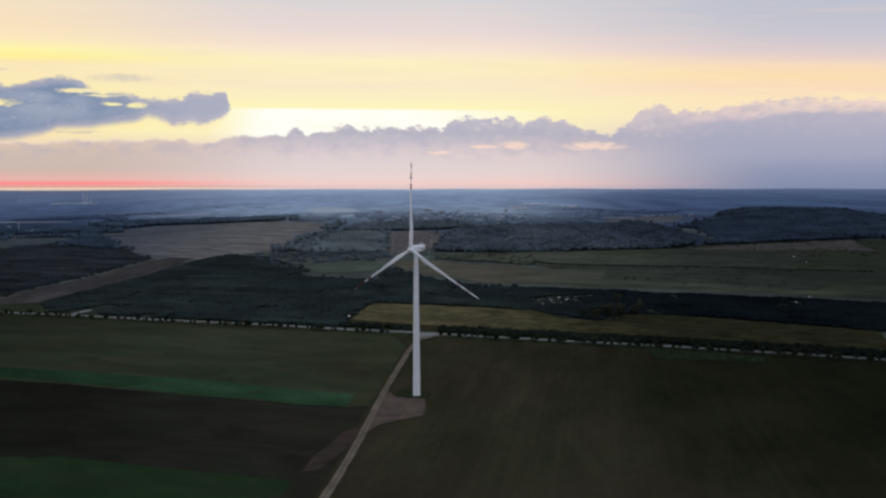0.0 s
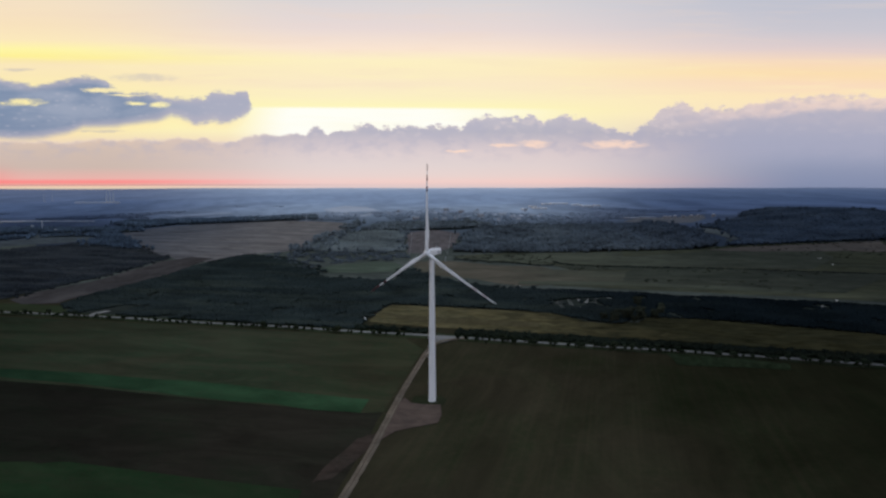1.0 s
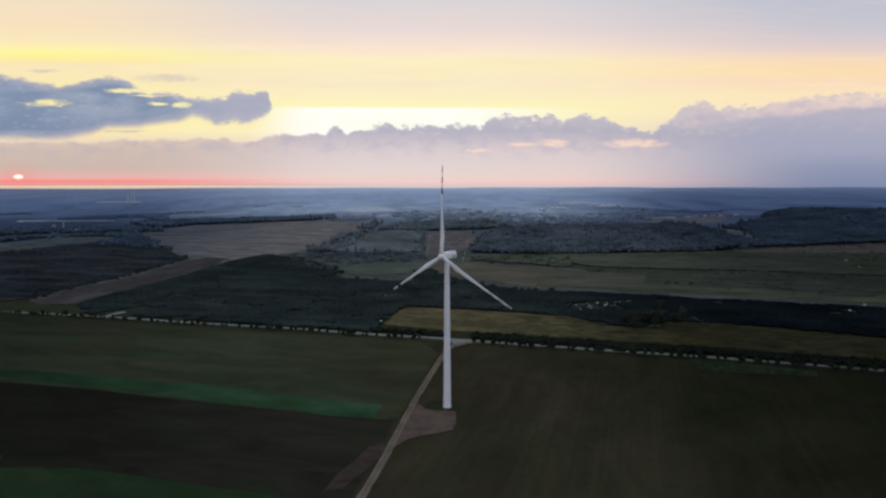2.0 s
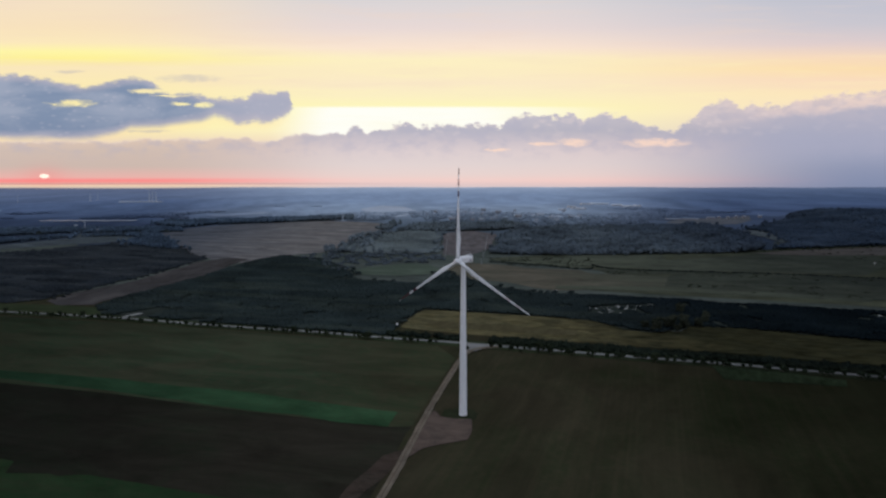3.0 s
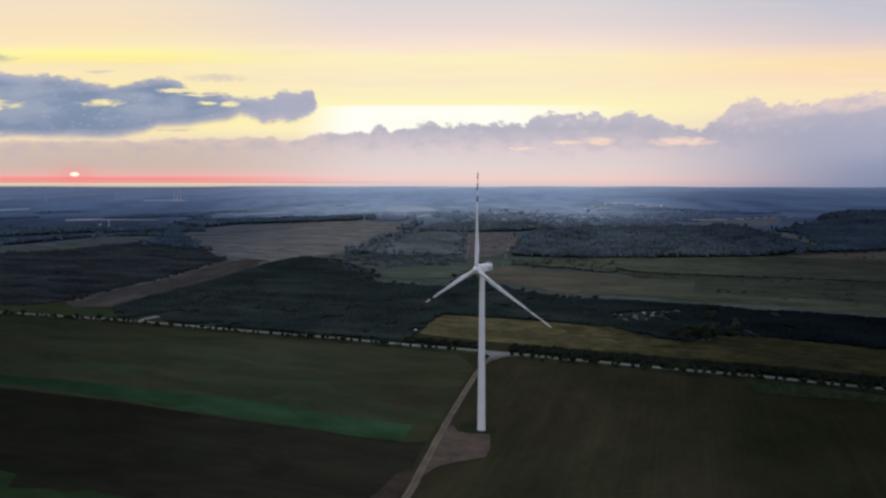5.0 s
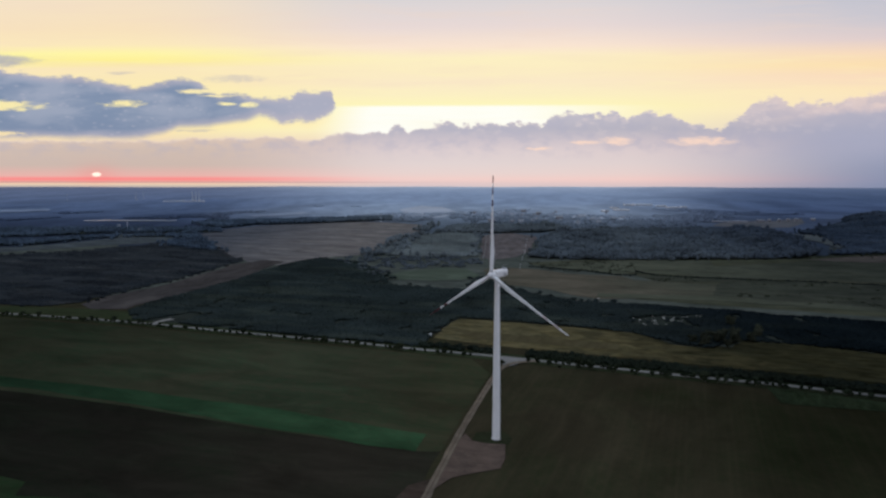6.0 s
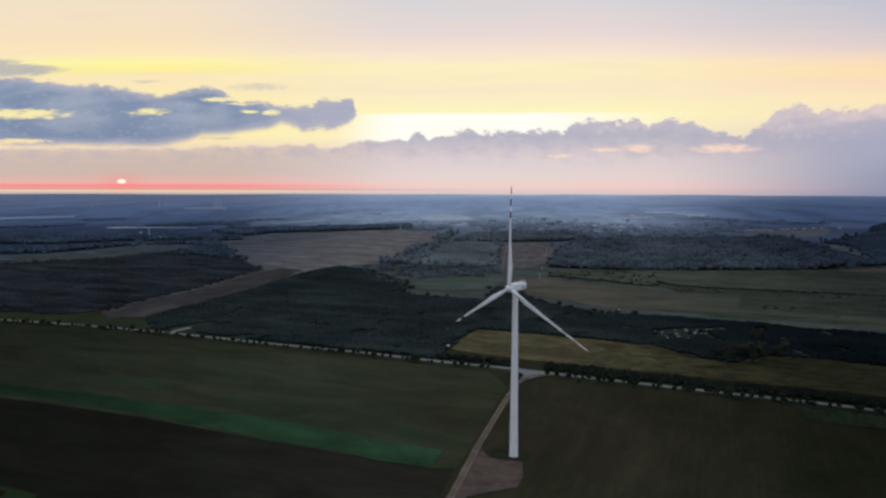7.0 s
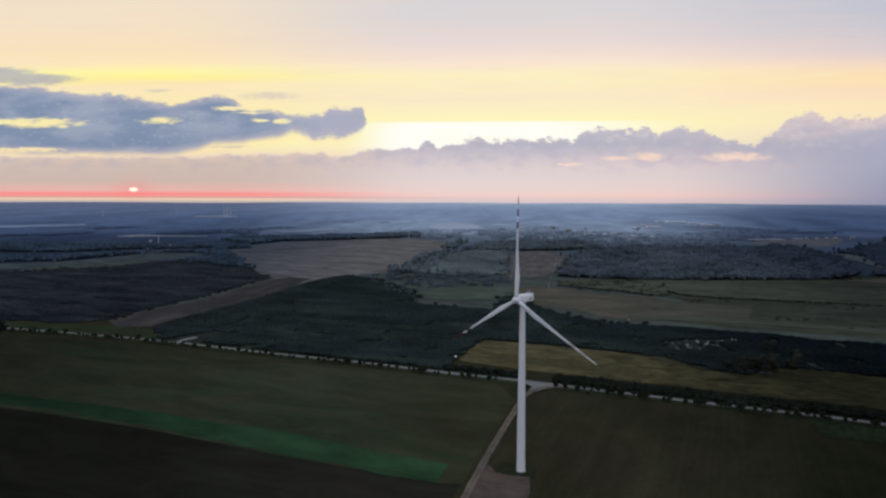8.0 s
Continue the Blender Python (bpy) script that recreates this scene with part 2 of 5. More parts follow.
    wisp = blobs([(-18.0, 8.35, 2.2, 0.32), (-25.8, 8.85, 1.0, 0.13), (-20.9, 4.28, 1.6, 0.12), (-18.0, 6.72, 2.6, 0.14)], 1.3)
    body = g.math("MAXIMUM", body, g.math("MULTIPLY", g.step(-0.5, 1.2, wisp), 0.4))
    sheet = blobs([(-38.0, 10.25, 5.2, 0.75), (-34.0, 9.9, 3.0, 0.6)], 0.6)
    body = g.math("MAXIMUM", body, g.math("MULTIPLY", g.step(-0.2, 0.8, sheet), 0.8))
    # slate blue in the thick of it, lilac where it thins and at its eastern end
    rolls = g.noise(g.combine(g.math("MULTIPLY", az, 0.28), g.math("MULTIPLY", el, 0.75)), 1.0, 4, 0.55, 0.4)
    dark = g.mix(g.step(0.36, 0.66, rolls), lin(122, 141, 172), lin(152, 163, 187))
    dark = g.mix(g.math("MULTIPLY", g.math("SUBTRACT", 1.0, g.step(4.0, 6.2, el)), 0.45), dark, lin(116, 134, 165))
    dark = g.mix(g.step(-19.0, -12.5, az), dark, lin(168, 171, 192))
    dark = g.mix(g.math("MULTIPLY", g.math("SUBTRACT", 1.0, g.step(0.1, 0.75, depth)), 0.55), dark, lin(186, 180, 194))
    dark = g.mix(g.math("MULTIPLY", g.step(0.1, 0.34, lobes(2.6)), 0.22), dark, lin(192, 190, 206))
    col = g.mix(g.math("MULTIPLY", body, 0.97), col, dark)
    # a thin dusky layer just over the horizon
    line = g.math("SUBTRACT", 1.0, g.step(0.0, 0.07, g.math("ABSOLUTE", g.math("SUBTRACT", el, 0.07))))
    col = g.mix(g.math("MULTIPLY", g.math("MULTIPLY", line, g.math("SUBTRACT", 1.0, g.step(-14.0, 2.0, az))), 0.5), col, lin(170, 134, 138))
    # the sun's disc, half veiled
    u = g.math("DIVIDE", g.math("SUBTRACT", az, SUN_AZ), 0.30)
    v = g.math("DIVIDE", g.math("SUBTRACT", el, band(SUN_AZ, SUN_EL)), 0.18)
    disc = g.math("ADD", g.math("MULTIPLY", u, u), g.math("MULTIPLY", v, v))
    halo = g.math("POWER", 2.718, g.math("MULTIPLY", disc, -0.05))
    col = g.mix(g.math("MULTIPLY", halo, 0.22), col, lin(255, 110, 110))
    col = g.mix(g.math("SUBTRACT", 1.0, g.step(0.6, 1.3, disc)), col, (1.25, 1.0, 0.85))
    # overhead, out of view: evening sky mixed with a bright fill for the ground
    sky = g.node("ShaderNodeTexSky")
    sky.sky_type, sky.sun_disc = "NISHITA", False
    sky.sun_elevation, sky.sun_rotation = radians(SUN_EL), radians(SUN_AZ)
    clear = g.mix(1.0, sky.outputs[0], (0.12, 0.12, 0.12), "MULTIPLY")
    overhead_fill = g.mix(0.85, clear, lin(196, 212, 236))
    col = g.mix(g.step(24.0, 60.0, el), col, overhead_fill)
    out = g.node("ShaderNodeOutputWorld")
    bg = g.node("ShaderNodeBackground")
    g.put(bg.inputs[0], col)
    bg.inputs[1].default_value = 1.0
    t.links.new(bg.outputs[0], out.inputs[0])


build_world()

sun_data = bpy.data.lights.new("sun", "SUN")
sun_data.energy, sun_data.angle, sun_data.color = 0.5, radians(1.5), (1.0, 0.62, 0.45)
sun = new("sun", sun_data)
sun.matrix_world = look((0, 0, 0), (-math.sin(radians(SUN_AZ)), -math.cos(radians(SUN_AZ)), -math.tan(radians(SUN_EL + 1.0))))

# ---- materials ----
MATS = {}


def material(name, rough=0.8, metal=0.0):
    m = bpy.data.materials.new(name)
    m.use_nodes = True
    bsdf = m.node_tree.nodes["Principled BSDF"]
    bsdf.inputs["Roughness"].default_value, bsdf.inputs["Metallic"].default_value = rough, metal
    MATS[name] = m
    return m, Graph(m.node_tree), bsdf


def add_bump(g, bsdf, height, strength, distance):
    b = g.node("ShaderNodeBump")
    b.inputs["Strength"].default_value, b.inputs["Distance"].default_value = strength, distance
    g.put(b.inputs["Height"], height)
    g.tree.links.new(b.outputs[0], bsdf.inputs["Normal"])


def land(name, a, b, c, patch=90.0, grain=5.0, rows=None, row_width=3.0, row_mix=0.35, relief=0.4, blotch=0.3, east=None, reach=(20.0, 190.0), west=None, west_reach=(-300.0, -1200.0), parcels=0.0):
    """Soil, crop or grass in three tones: wide patches, fine grain and, where a field is drilled, rows along a heading in degrees."""
    m, g, bsdf = material(name, 0.95)
    bsdf.inputs["Specular IOR Level"].default_value = 0.0
    pos = g.node("ShaderNodeNewGeometry").outputs["Position"]
    wide = g.noise(pos, 1 / patch, 5, 0.6, 0.6)
    fine = g.noise(pos, 1 / grain, 6, 0.7)
    col = g.mix(g.step(0.36, 0.64, wide), a, b)
    col = g.mix(g.math("MULTIPLY", g.step(0.42, 0.7, fine), 0.6), col, c)
    height = fine
    if rows is not None:
        v = g.mapped(pos, (1 / row_width, 0.012 / row_width, 0.0), radians(rows))
        line = g.noise(v, 1.0, 3, 0.6)
        col = g.mix(g.math("MULTIPLY", g.step(0.4, 0.68, line), row_mix), col, c)
        v = g.mapped(pos, (0.12 / row_width, 0.004 / row_width, 0.0), radians(rows))
        col = g.mix(g.math("MULTIPLY", g.step(0.45, 0.7, g.noise(v, 1.0, 3, 0.6)), row_mix), col, a)
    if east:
        # eastward tint; it mostly puts the lens vignette's dark right side into the colour
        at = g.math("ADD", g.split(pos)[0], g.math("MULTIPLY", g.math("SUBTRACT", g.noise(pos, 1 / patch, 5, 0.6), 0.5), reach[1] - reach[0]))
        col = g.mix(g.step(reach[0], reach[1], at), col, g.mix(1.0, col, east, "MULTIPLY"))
    if west:
        # westward tint; the near fields' left side carries the vignette
        at = g.math("ADD", g.split(pos)[0], g.math("MULTIPLY", g.math("SUBTRACT", g.noise(pos, 1 / patch, 5, 0.6), 0.5), 0.6 * (west_reach[0] - west_reach[1])))
        col = g.mix(g.step(-west_reach[0], -west_reach[1], g.math("MULTIPLY", at, -1.0)), col, g.mix(1.0, col, west, "MULTIPLY"))
    if parcels:
        # faint parcels and dark woods, long from south to north
        cells = g.node("ShaderNodeTexVoronoi")
        cells.inputs["Scale"].default_value = 1.0
        g.put(cells.inputs["Vector"], g.mapped(pos, (1 / 110, 1 / 420, 0.0), 0.25))
        tone = g.split(cells.outputs["Color"])[0]
        col = g.mix(1.0, col, g.ramp(tone, [(0.0, 1 - parcels), (0.5, 1.0), (1.0, 1 + parcels)]), "MULTIPLY")
        woods = g.noise(g.mapped(pos, (1 / 150, 1 / 520, 0.0), -0.3), 1.0, 5, 0.62, 0.4)
        col = g.mix(g.math("MULTIPLY", g.step(0.5, 0.62, woods), 0.3), col, tuple(v * 0.7 for v in a))
    blot = g.noise(g.mapped(pos, (2.6 / patch, 1.0 / patch, 0.0), radians(rows if rows is not None else 103)), 1.0, 6, 0.65, 0.8)
    col = g.mix(1.0, col, g.ramp(blot, [(0.3, 1.0 - blotch), (0.5, 1.0), (0.7, 1.0 + blotch)]), "MULTIPLY")
    g.put(bsdf.inputs["Base Color"], col)
    add_bump(g, bsdf, height, relief, 0.5)
    return m


def haze_tone(g, pos):
    """Far woods and fields with haze painted in, by camera distance and side."""
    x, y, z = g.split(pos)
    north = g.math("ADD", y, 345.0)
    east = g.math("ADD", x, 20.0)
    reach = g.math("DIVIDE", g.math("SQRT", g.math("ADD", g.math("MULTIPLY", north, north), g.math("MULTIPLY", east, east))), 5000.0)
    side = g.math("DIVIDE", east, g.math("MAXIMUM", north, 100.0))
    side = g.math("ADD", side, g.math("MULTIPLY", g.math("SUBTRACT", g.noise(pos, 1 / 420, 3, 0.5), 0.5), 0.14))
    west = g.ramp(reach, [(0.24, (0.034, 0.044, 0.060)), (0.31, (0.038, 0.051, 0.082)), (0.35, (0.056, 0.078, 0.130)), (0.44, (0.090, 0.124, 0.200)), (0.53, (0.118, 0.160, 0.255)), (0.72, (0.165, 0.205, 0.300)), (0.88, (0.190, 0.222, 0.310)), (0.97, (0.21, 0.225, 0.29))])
    # the middle bearing is painted paler for the glow in the haze
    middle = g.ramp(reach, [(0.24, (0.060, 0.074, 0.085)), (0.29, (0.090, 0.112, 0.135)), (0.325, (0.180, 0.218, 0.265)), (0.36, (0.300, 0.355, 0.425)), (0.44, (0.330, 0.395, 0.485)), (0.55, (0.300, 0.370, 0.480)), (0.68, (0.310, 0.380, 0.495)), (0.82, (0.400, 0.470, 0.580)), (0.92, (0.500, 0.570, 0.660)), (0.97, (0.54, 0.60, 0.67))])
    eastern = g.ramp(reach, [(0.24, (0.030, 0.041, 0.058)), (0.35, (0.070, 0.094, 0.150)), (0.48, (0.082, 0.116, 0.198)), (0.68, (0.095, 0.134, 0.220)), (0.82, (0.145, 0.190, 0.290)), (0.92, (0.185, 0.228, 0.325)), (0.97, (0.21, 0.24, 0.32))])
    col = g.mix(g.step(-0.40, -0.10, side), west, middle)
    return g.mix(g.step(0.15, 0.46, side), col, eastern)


def hazy_land(name):
    """Far woods and fields in long soft patches, with haze painted in."""
    m, g, bsdf = material(name, 0.95)
    bsdf.inputs["Specular IOR Level"].default_value = 0.0
    pos = g.node("ShaderNodeNewGeometry").outputs["Position"]
    col = haze_tone(g, pos)
    plain_tone = col
    woods = g.noise(g.mapped(pos, (1 / 170, 1 / 620, 0.0), 0.12), 1.0, 5, 0.6, 0.5)
    col = g.mix(1.0, col, g.ramp(woods, [(0.34, 1.14), (0.47, 1.0), (0.56, 0.82), (0.7, 0.72)]), "MULTIPLY")
    belts = g.noise(g.mapped(pos, (1 / 60, 1 / 260, 0.0), -0.2), 1.0, 4, 0.65, 0.3)
    col = g.mix(1.0, col, g.ramp(belts, [(0.32, 1.12), (0.5, 1.0), (0.66, 0.84)]), "MULTIPLY")
    # the patches lose contrast farther out, painted as haze would wash them
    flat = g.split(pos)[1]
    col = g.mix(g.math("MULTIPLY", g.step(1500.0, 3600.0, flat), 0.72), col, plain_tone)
    grain = g.noise(pos, 1 / 22, 4, 0.7)
    col = g.mix(1.0, col, g.ramp(grain, [(0.3, 0.9), (0.7, 1.1)]), "MULTIPLY")
    g.put(bsdf.inputs["Base Color"], col)
    add_bump(g, bsdf, grain, 0.2, 0.5)
    return m


def plain(name, col, col2=None, rough=0.6, metal=0.0, scale=0.6, bump=0.05):
    """A made surface with slight streaks and grain."""
    m, g, bsdf = material(name, rough, metal)
    pos = g.node("ShaderNodeTexCoord").outputs["Object"]
    n1 = g.noise(pos, scale, 5, 0.6)
    n2 = g.noise(pos, scale * 14, 3, 0.6)
    f = g.math("ADD", g.math("MULTIPLY", n1, 0.7), g.math("MULTIPLY", n2, 0.3))
    g.put(bsdf.inputs["Base Color"], g.mix(g.step(0.35, 0.68, f), col, col2 or tuple(v * 0.82 for v in col)))
    add_bump(g, bsdf, n2, bump, 0.02)
    return m


def leaves(name, a, b, c, east=None, reach=(0.0, 1.0), west=None, west_reach=(0.0, -1.0), patch=0.9, far=0.0):
    """Foliage: tone by clump, with darker and yellower flecks."""
    m, g, bsdf = material(name, 0.9)
    bsdf.inputs["Specular IOR Level"].default_value = 0.0
    geo = g.node("ShaderNodeNewGeometry")
    col = g.mix(geo.outputs["Random Per Island"], a, b)
    if far:
        # far copses take the hazed ground tone as their leaf colour
        col = g.mix(1.0, haze_tone(g, geo.outputs["Position"]), g.mix(geo.outputs["Random Per Island"], (far * 0.85,) * 3, (far,) * 3), "MULTIPLY")
        g.put(bsdf.inputs["Base Color"], col)
        return m
    wide = g.noise(g.mapped(geo.outputs["Position"], (1 / 28, 1 / 110, 0.0), radians(104)), 1.0, 4, 0.6, 0.5)
    col = g.mix(g.math("MULTIPLY", g.step(0.45, 0.68, wide), patch), col, c)
    stand_tone = g.noise(geo.outputs["Position"], 1 / 60, 4, 0.6, 0.5)
    col = g.mix(1.0, col, g.ramp(stand_tone, [(0.32, 0.6), (0.5, 1.0), (0.68, 1.35)]), "MULTIPLY")
    at = g.math("ADD", g.split(geo.outputs["Position"])[0], g.math("MULTIPLY", g.math("SUBTRACT", stand_tone, 0.5), 120.0))
    # side tints put lens vignette and distance haze into the leaf colour
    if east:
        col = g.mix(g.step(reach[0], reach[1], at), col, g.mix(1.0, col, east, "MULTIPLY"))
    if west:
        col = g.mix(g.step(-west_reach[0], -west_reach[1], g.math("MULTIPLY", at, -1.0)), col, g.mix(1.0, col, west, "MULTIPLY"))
    fine = g.noise(geo.outputs["Position"], 0.7, 4, 0.7)
    col = g.mix(g.math("MULTIPLY", g.step(0.45, 0.7, fine), 0.25), col, tuple(v * 0.6 for v in a))
    g.put(bsdf.inputs["Base Color"], col)
    add_bump(g, bsdf, fine, 0.3, 0.4)
    return m


# eastern and western dimming of the near ground is lens vignette put into colour
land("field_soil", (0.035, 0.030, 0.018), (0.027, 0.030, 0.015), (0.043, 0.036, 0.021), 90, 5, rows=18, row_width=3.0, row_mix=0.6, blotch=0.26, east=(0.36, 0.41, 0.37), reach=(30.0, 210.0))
# brown crop of its own, also darkened for the vignette's lower edge
land("field_south", (0.024, 0.021, 0.015), (0.020, 0.023, 0.014), (0.029, 0.025, 0.018), 55, 5, rows=107, row_width=3.0, row_mix=0.55, west=(0.55, 0.58, 0.6), west_reach=(-60.0, -220.0))
land("field_west", (0.039, 0.042, 0.024), (0.031, 0.045, 0.024), (0.048, 0.043, 0.027), 70, 5, rows=107, row_width=3.0, row_mix=0.45, east=(1.04, 0.96, 0.90), reach=(-110.0, -10.0), west=(0.58, 0.60, 0.60), west_reach=(-120.0, -400.0))
land("tussock", (0.026, 0.029, 0.016), (0.022, 0.027, 0.014), (0.034, 0.034, 0.020), 8, 1.5)
hazy_land("land_hazy")
land("crop_green", (0.026, 0.062, 0.028), (0.029, 0.068, 0.031), (0.033, 0.051, 0.026), 60, 3, rows=106, row_width=2.0, row_mix=0.4, blotch=0.4, west=(0.50, 0.50, 0.55), west_reach=(-70.0, -280.0))
land("crop_dim", (0.014, 0.032, 0.013), (0.020, 0.034, 0.015), (0.025, 0.029, 0.016), 60, 3, rows=106)
land("crop_edge", (0.016, 0.024, 0.012), (0.014, 0.020, 0.011), (0.021, 0.026, 0.014), 14, 3, rows=18, blotch=0.5)
land("verge_grass", (0.026, 0.036, 0.017), (0.032, 0.040, 0.020), (0.039, 0.041, 0.024), 40, 4, east=(0.45, 0.45, 0.5), reach=(40.0, 220.0))
land("meadow_yellow", (0.104, 0.087, 0.040), (0.072, 0.066, 0.035), (0.122, 0.096, 0.050), 20, 4, rows=107, blotch=0.55, east=(0.26, 0.29, 0.30), reach=(20.0, 200.0))
land("heath_brown", (0.066, 0.057, 0.050), (0.050, 0.047, 0.044), (0.082, 0.068, 0.058), 40, 6, rows=107, blotch=0.45)
land("plough", (0.152, 0.137, 0.127), (0.124, 0.118, 0.115), (0.176, 0.153, 0.136), 55, 9, rows=97, row_width=7, row_mix=0.8, blotch=0.45, west=(0.50, 0.58, 0.70), west_reach=(-190.0, -460.0))
land("lane_soil", (0.054, 0.048, 0.045), (0.043, 0.040, 0.039), (0.066, 0.057, 0.052), 60, 6, rows=8, row_width=5, blotch=0.45)
land("scrub_dark", (0.054, 0.063, 0.054), (0.074, 0.083, 0.071), (0.090, 0.096, 0.080), 45, 6, rows=105, blotch=0.4, east=(0.5, 0.52, 0.56), reach=(200.0, 500.0))
land("stubble_pale", (0.068, 0.079, 0.082), (0.056, 0.066, 0.071), (0.082, 0.088, 0.086), 60, 9, blotch=0.4)
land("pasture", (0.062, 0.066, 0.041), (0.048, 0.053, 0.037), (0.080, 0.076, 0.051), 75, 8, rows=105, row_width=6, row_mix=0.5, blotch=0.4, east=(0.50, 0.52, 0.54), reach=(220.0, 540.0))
land("pasture_green", (0.072, 0.092, 0.066), (0.060, 0.078, 0.057), (0.092, 0.100, 0.075), 60, 7, rows=100)
# paler tone of the pasture; its east side is darkened for the vignette
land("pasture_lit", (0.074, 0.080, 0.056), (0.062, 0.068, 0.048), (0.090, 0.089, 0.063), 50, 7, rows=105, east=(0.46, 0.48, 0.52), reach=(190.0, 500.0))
land("scrub", (0.045, 0.050, 0.036), (0.036, 0.041, 0.031), (0.062, 0.061, 0.045), 50, 6, rows=105, row_width=5, east=(0.6, 0.62, 0.66), reach=(260.0, 480.0))
land("stubble_gold", (0.074, 0.062, 0.032), (0.060, 0.053, 0.028), (0.088, 0.072, 0.040), 40, 5, rows=20)
land("stubble_brown", (0.094, 0.082, 0.060), (0.076, 0.072, 0.052), (0.110, 0.094, 0.068), 60, 6, rows=105, blotch=0.35, east=(0.70, 0.80, 0.78), reach=(120.0, 260.0))
land("sandy", (0.112, 0.096, 0.092), (0.090, 0.083, 0.082), (0.134, 0.112, 0.104), 35, 6, rows=8, blotch=0.4)
land("woodland_floor", (0.026, 0.031, 0.026), (0.030, 0.036, 0.030), (0.034, 0.036, 0.030), 40, 4)
land("gravel", (0.150, 0.120, 0.088), (0.112, 0.092, 0.070), (0.186, 0.153, 0.116), 22, 1.2)
land("pad_gravel", (0.100, 0.073, 0.058), (0.076, 0.057, 0.046), (0.120, 0.086, 0.070), 12, 1.2, blotch=0.22)
land("asphalt_pale", (0.205, 0.198, 0.185), (0.165, 0.160, 0.150), (0.240, 0.230, 0.215), 40, 2.0, relief=0.1, east=(0.5, 0.5, 0.52), reach=(80.0, 260.0))
land("bare_soil", (0.050, 0.036, 0.028), (0.036, 0.029, 0.022), (0.062, 0.045, 0.035), 18, 2)
# near wood darkens eastward to carry the lens vignette
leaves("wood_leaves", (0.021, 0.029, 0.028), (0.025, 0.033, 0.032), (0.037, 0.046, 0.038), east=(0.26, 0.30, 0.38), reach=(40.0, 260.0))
# paler, bluer leaves carry the distance haze in their base colour
leaves("wood_leaves_hazy", (0.104, 0.125, 0.138), (0.118, 0.140, 0.152), (0.134, 0.155, 0.158), east=(0.36, 0.41, 0.53), reach=(210.0, 520.0), west=(0.52, 0.63, 0.82), west_reach=(-90.0, -420.0))
leaves("far_leaves_hazy", (0.2, 0.2, 0.2), (0.2, 0.2, 0.2), (0.2, 0.2, 0.2), far=1.15)
# tan field greyed towards blue, with haze in its base colour
land("field_tan_hazy", (0.098, 0.100, 0.108), (0.080, 0.084, 0.094), (0.115, 0.115, 0.12), 60, 8)
land("heath_floor", (0.023, 0.027, 0.031), (0.028, 0.032, 0.035), (0.036, 0.039, 0.040), 60, 7, rows=104)
# far fields, paled and blued by haze painted into the tones
land("field_hazy", (0.40, 0.43, 0.48), (0.34, 0.38, 0.44), (0.45, 0.47, 0.51), 120, 20, west=(0.50, 0.57, 0.68), west_reach=(-250.0, -650.0), east=(0.5, 0.53, 0.58), reach=(300.0, 650.0))
# plantation leaves, lightened for the haze before the slope
leaves("plantation_leaves", (0.116, 0.134, 0.134), (0.128, 0.147, 0.144), (0.148, 0.162, 0.152), patch=0.6)
# hedge tone, dimmed eastward for the same vignette
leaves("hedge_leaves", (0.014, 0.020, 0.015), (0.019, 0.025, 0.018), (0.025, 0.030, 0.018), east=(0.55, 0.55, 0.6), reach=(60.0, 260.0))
# mid-distance leaves, lifted and blued with a thinner haze
leaves("wood_leaves_dim_haze", (0.062, 0.076, 0.088), (0.072, 0.087, 0.099), (0.090, 0.106, 0.114), east=(0.42, 0.47, 0.58), reach=(260.0, 560.0))
leaves("grove_leaves", (0.026, 0.030, 0.020), (0.034, 0.038, 0.026), (0.040, 0.042, 0.028))
leaves("bush_leaves", (0.028, 0.033, 0.022), (0.036, 0.042, 0.028), (0.044, 0.047, 0.031), east=(0.5, 0.5, 0.54), reach=(330.0, 620.0))
# navy tone puts the far hill's blue haze into its leaves
leaves("ridge_leaves_hazy", (0.025, 0.037, 0.056), (0.031, 0.043, 0.062), (0.036, 0.048, 0.064))
leaves("heath_leaves", (0.018, 0.022, 0.027), (0.023, 0.028, 0.032), (0.050, 0.054, 0.054))
leaves("tree_leaves", (0.015, 0.021, 0.014), (0.024, 0.031, 0.019), (0.030, 0.036, 0.020))
plain("bark", (0.07, 0.055, 0.045), rough=0.9, scale=2)
plain("turbine_white", (0.83, 0.83, 0.84), (0.77, 0.77, 0.78), 0.33, scale=0.15, bump=0.01)
plain("tower_white", (0.78, 0.78, 0.79), (0.72, 0.72, 0.735), 0.45, scale=0.12, bump=0.01)
plain("signal_red", (0.085, 0.010, 0.016), (0.065, 0.008, 0.012), 0.5, scale=0.4)
# pale tone for one blade's bands, which hardly show from the camera
plain("pale_red", (0.62, 0.54, 0.55), (0.52, 0.44, 0.45), 0.5, scale=0.4)
plain("works_pale", (0.38, 0.42, 0.48), (0.31, 0.35, 0.41), 0.8, scale=0.3)
plain("panel_grey", (0.42, 0.43, 0.45), rough=0.5)
plain("steel", (0.45, 0.46, 0.48), rough=0.4, metal=0.9)
plain("concrete", (0.52, 0.51, 0.48), (0.42, 0.41, 0.39), 0.85, scale=0.8, bump=0.2)
plain("limestone", (0.46, 0.44, 0.40), (0.30, 0.29, 0.27), 0.9, scale=0.7, bump=0.3)
# village wall and roof tones are muted to imitate haze
plain("render_pale", (0.33, 0.36, 0.40), (0.28, 0.31, 0.35), 0.8, scale=0.3)
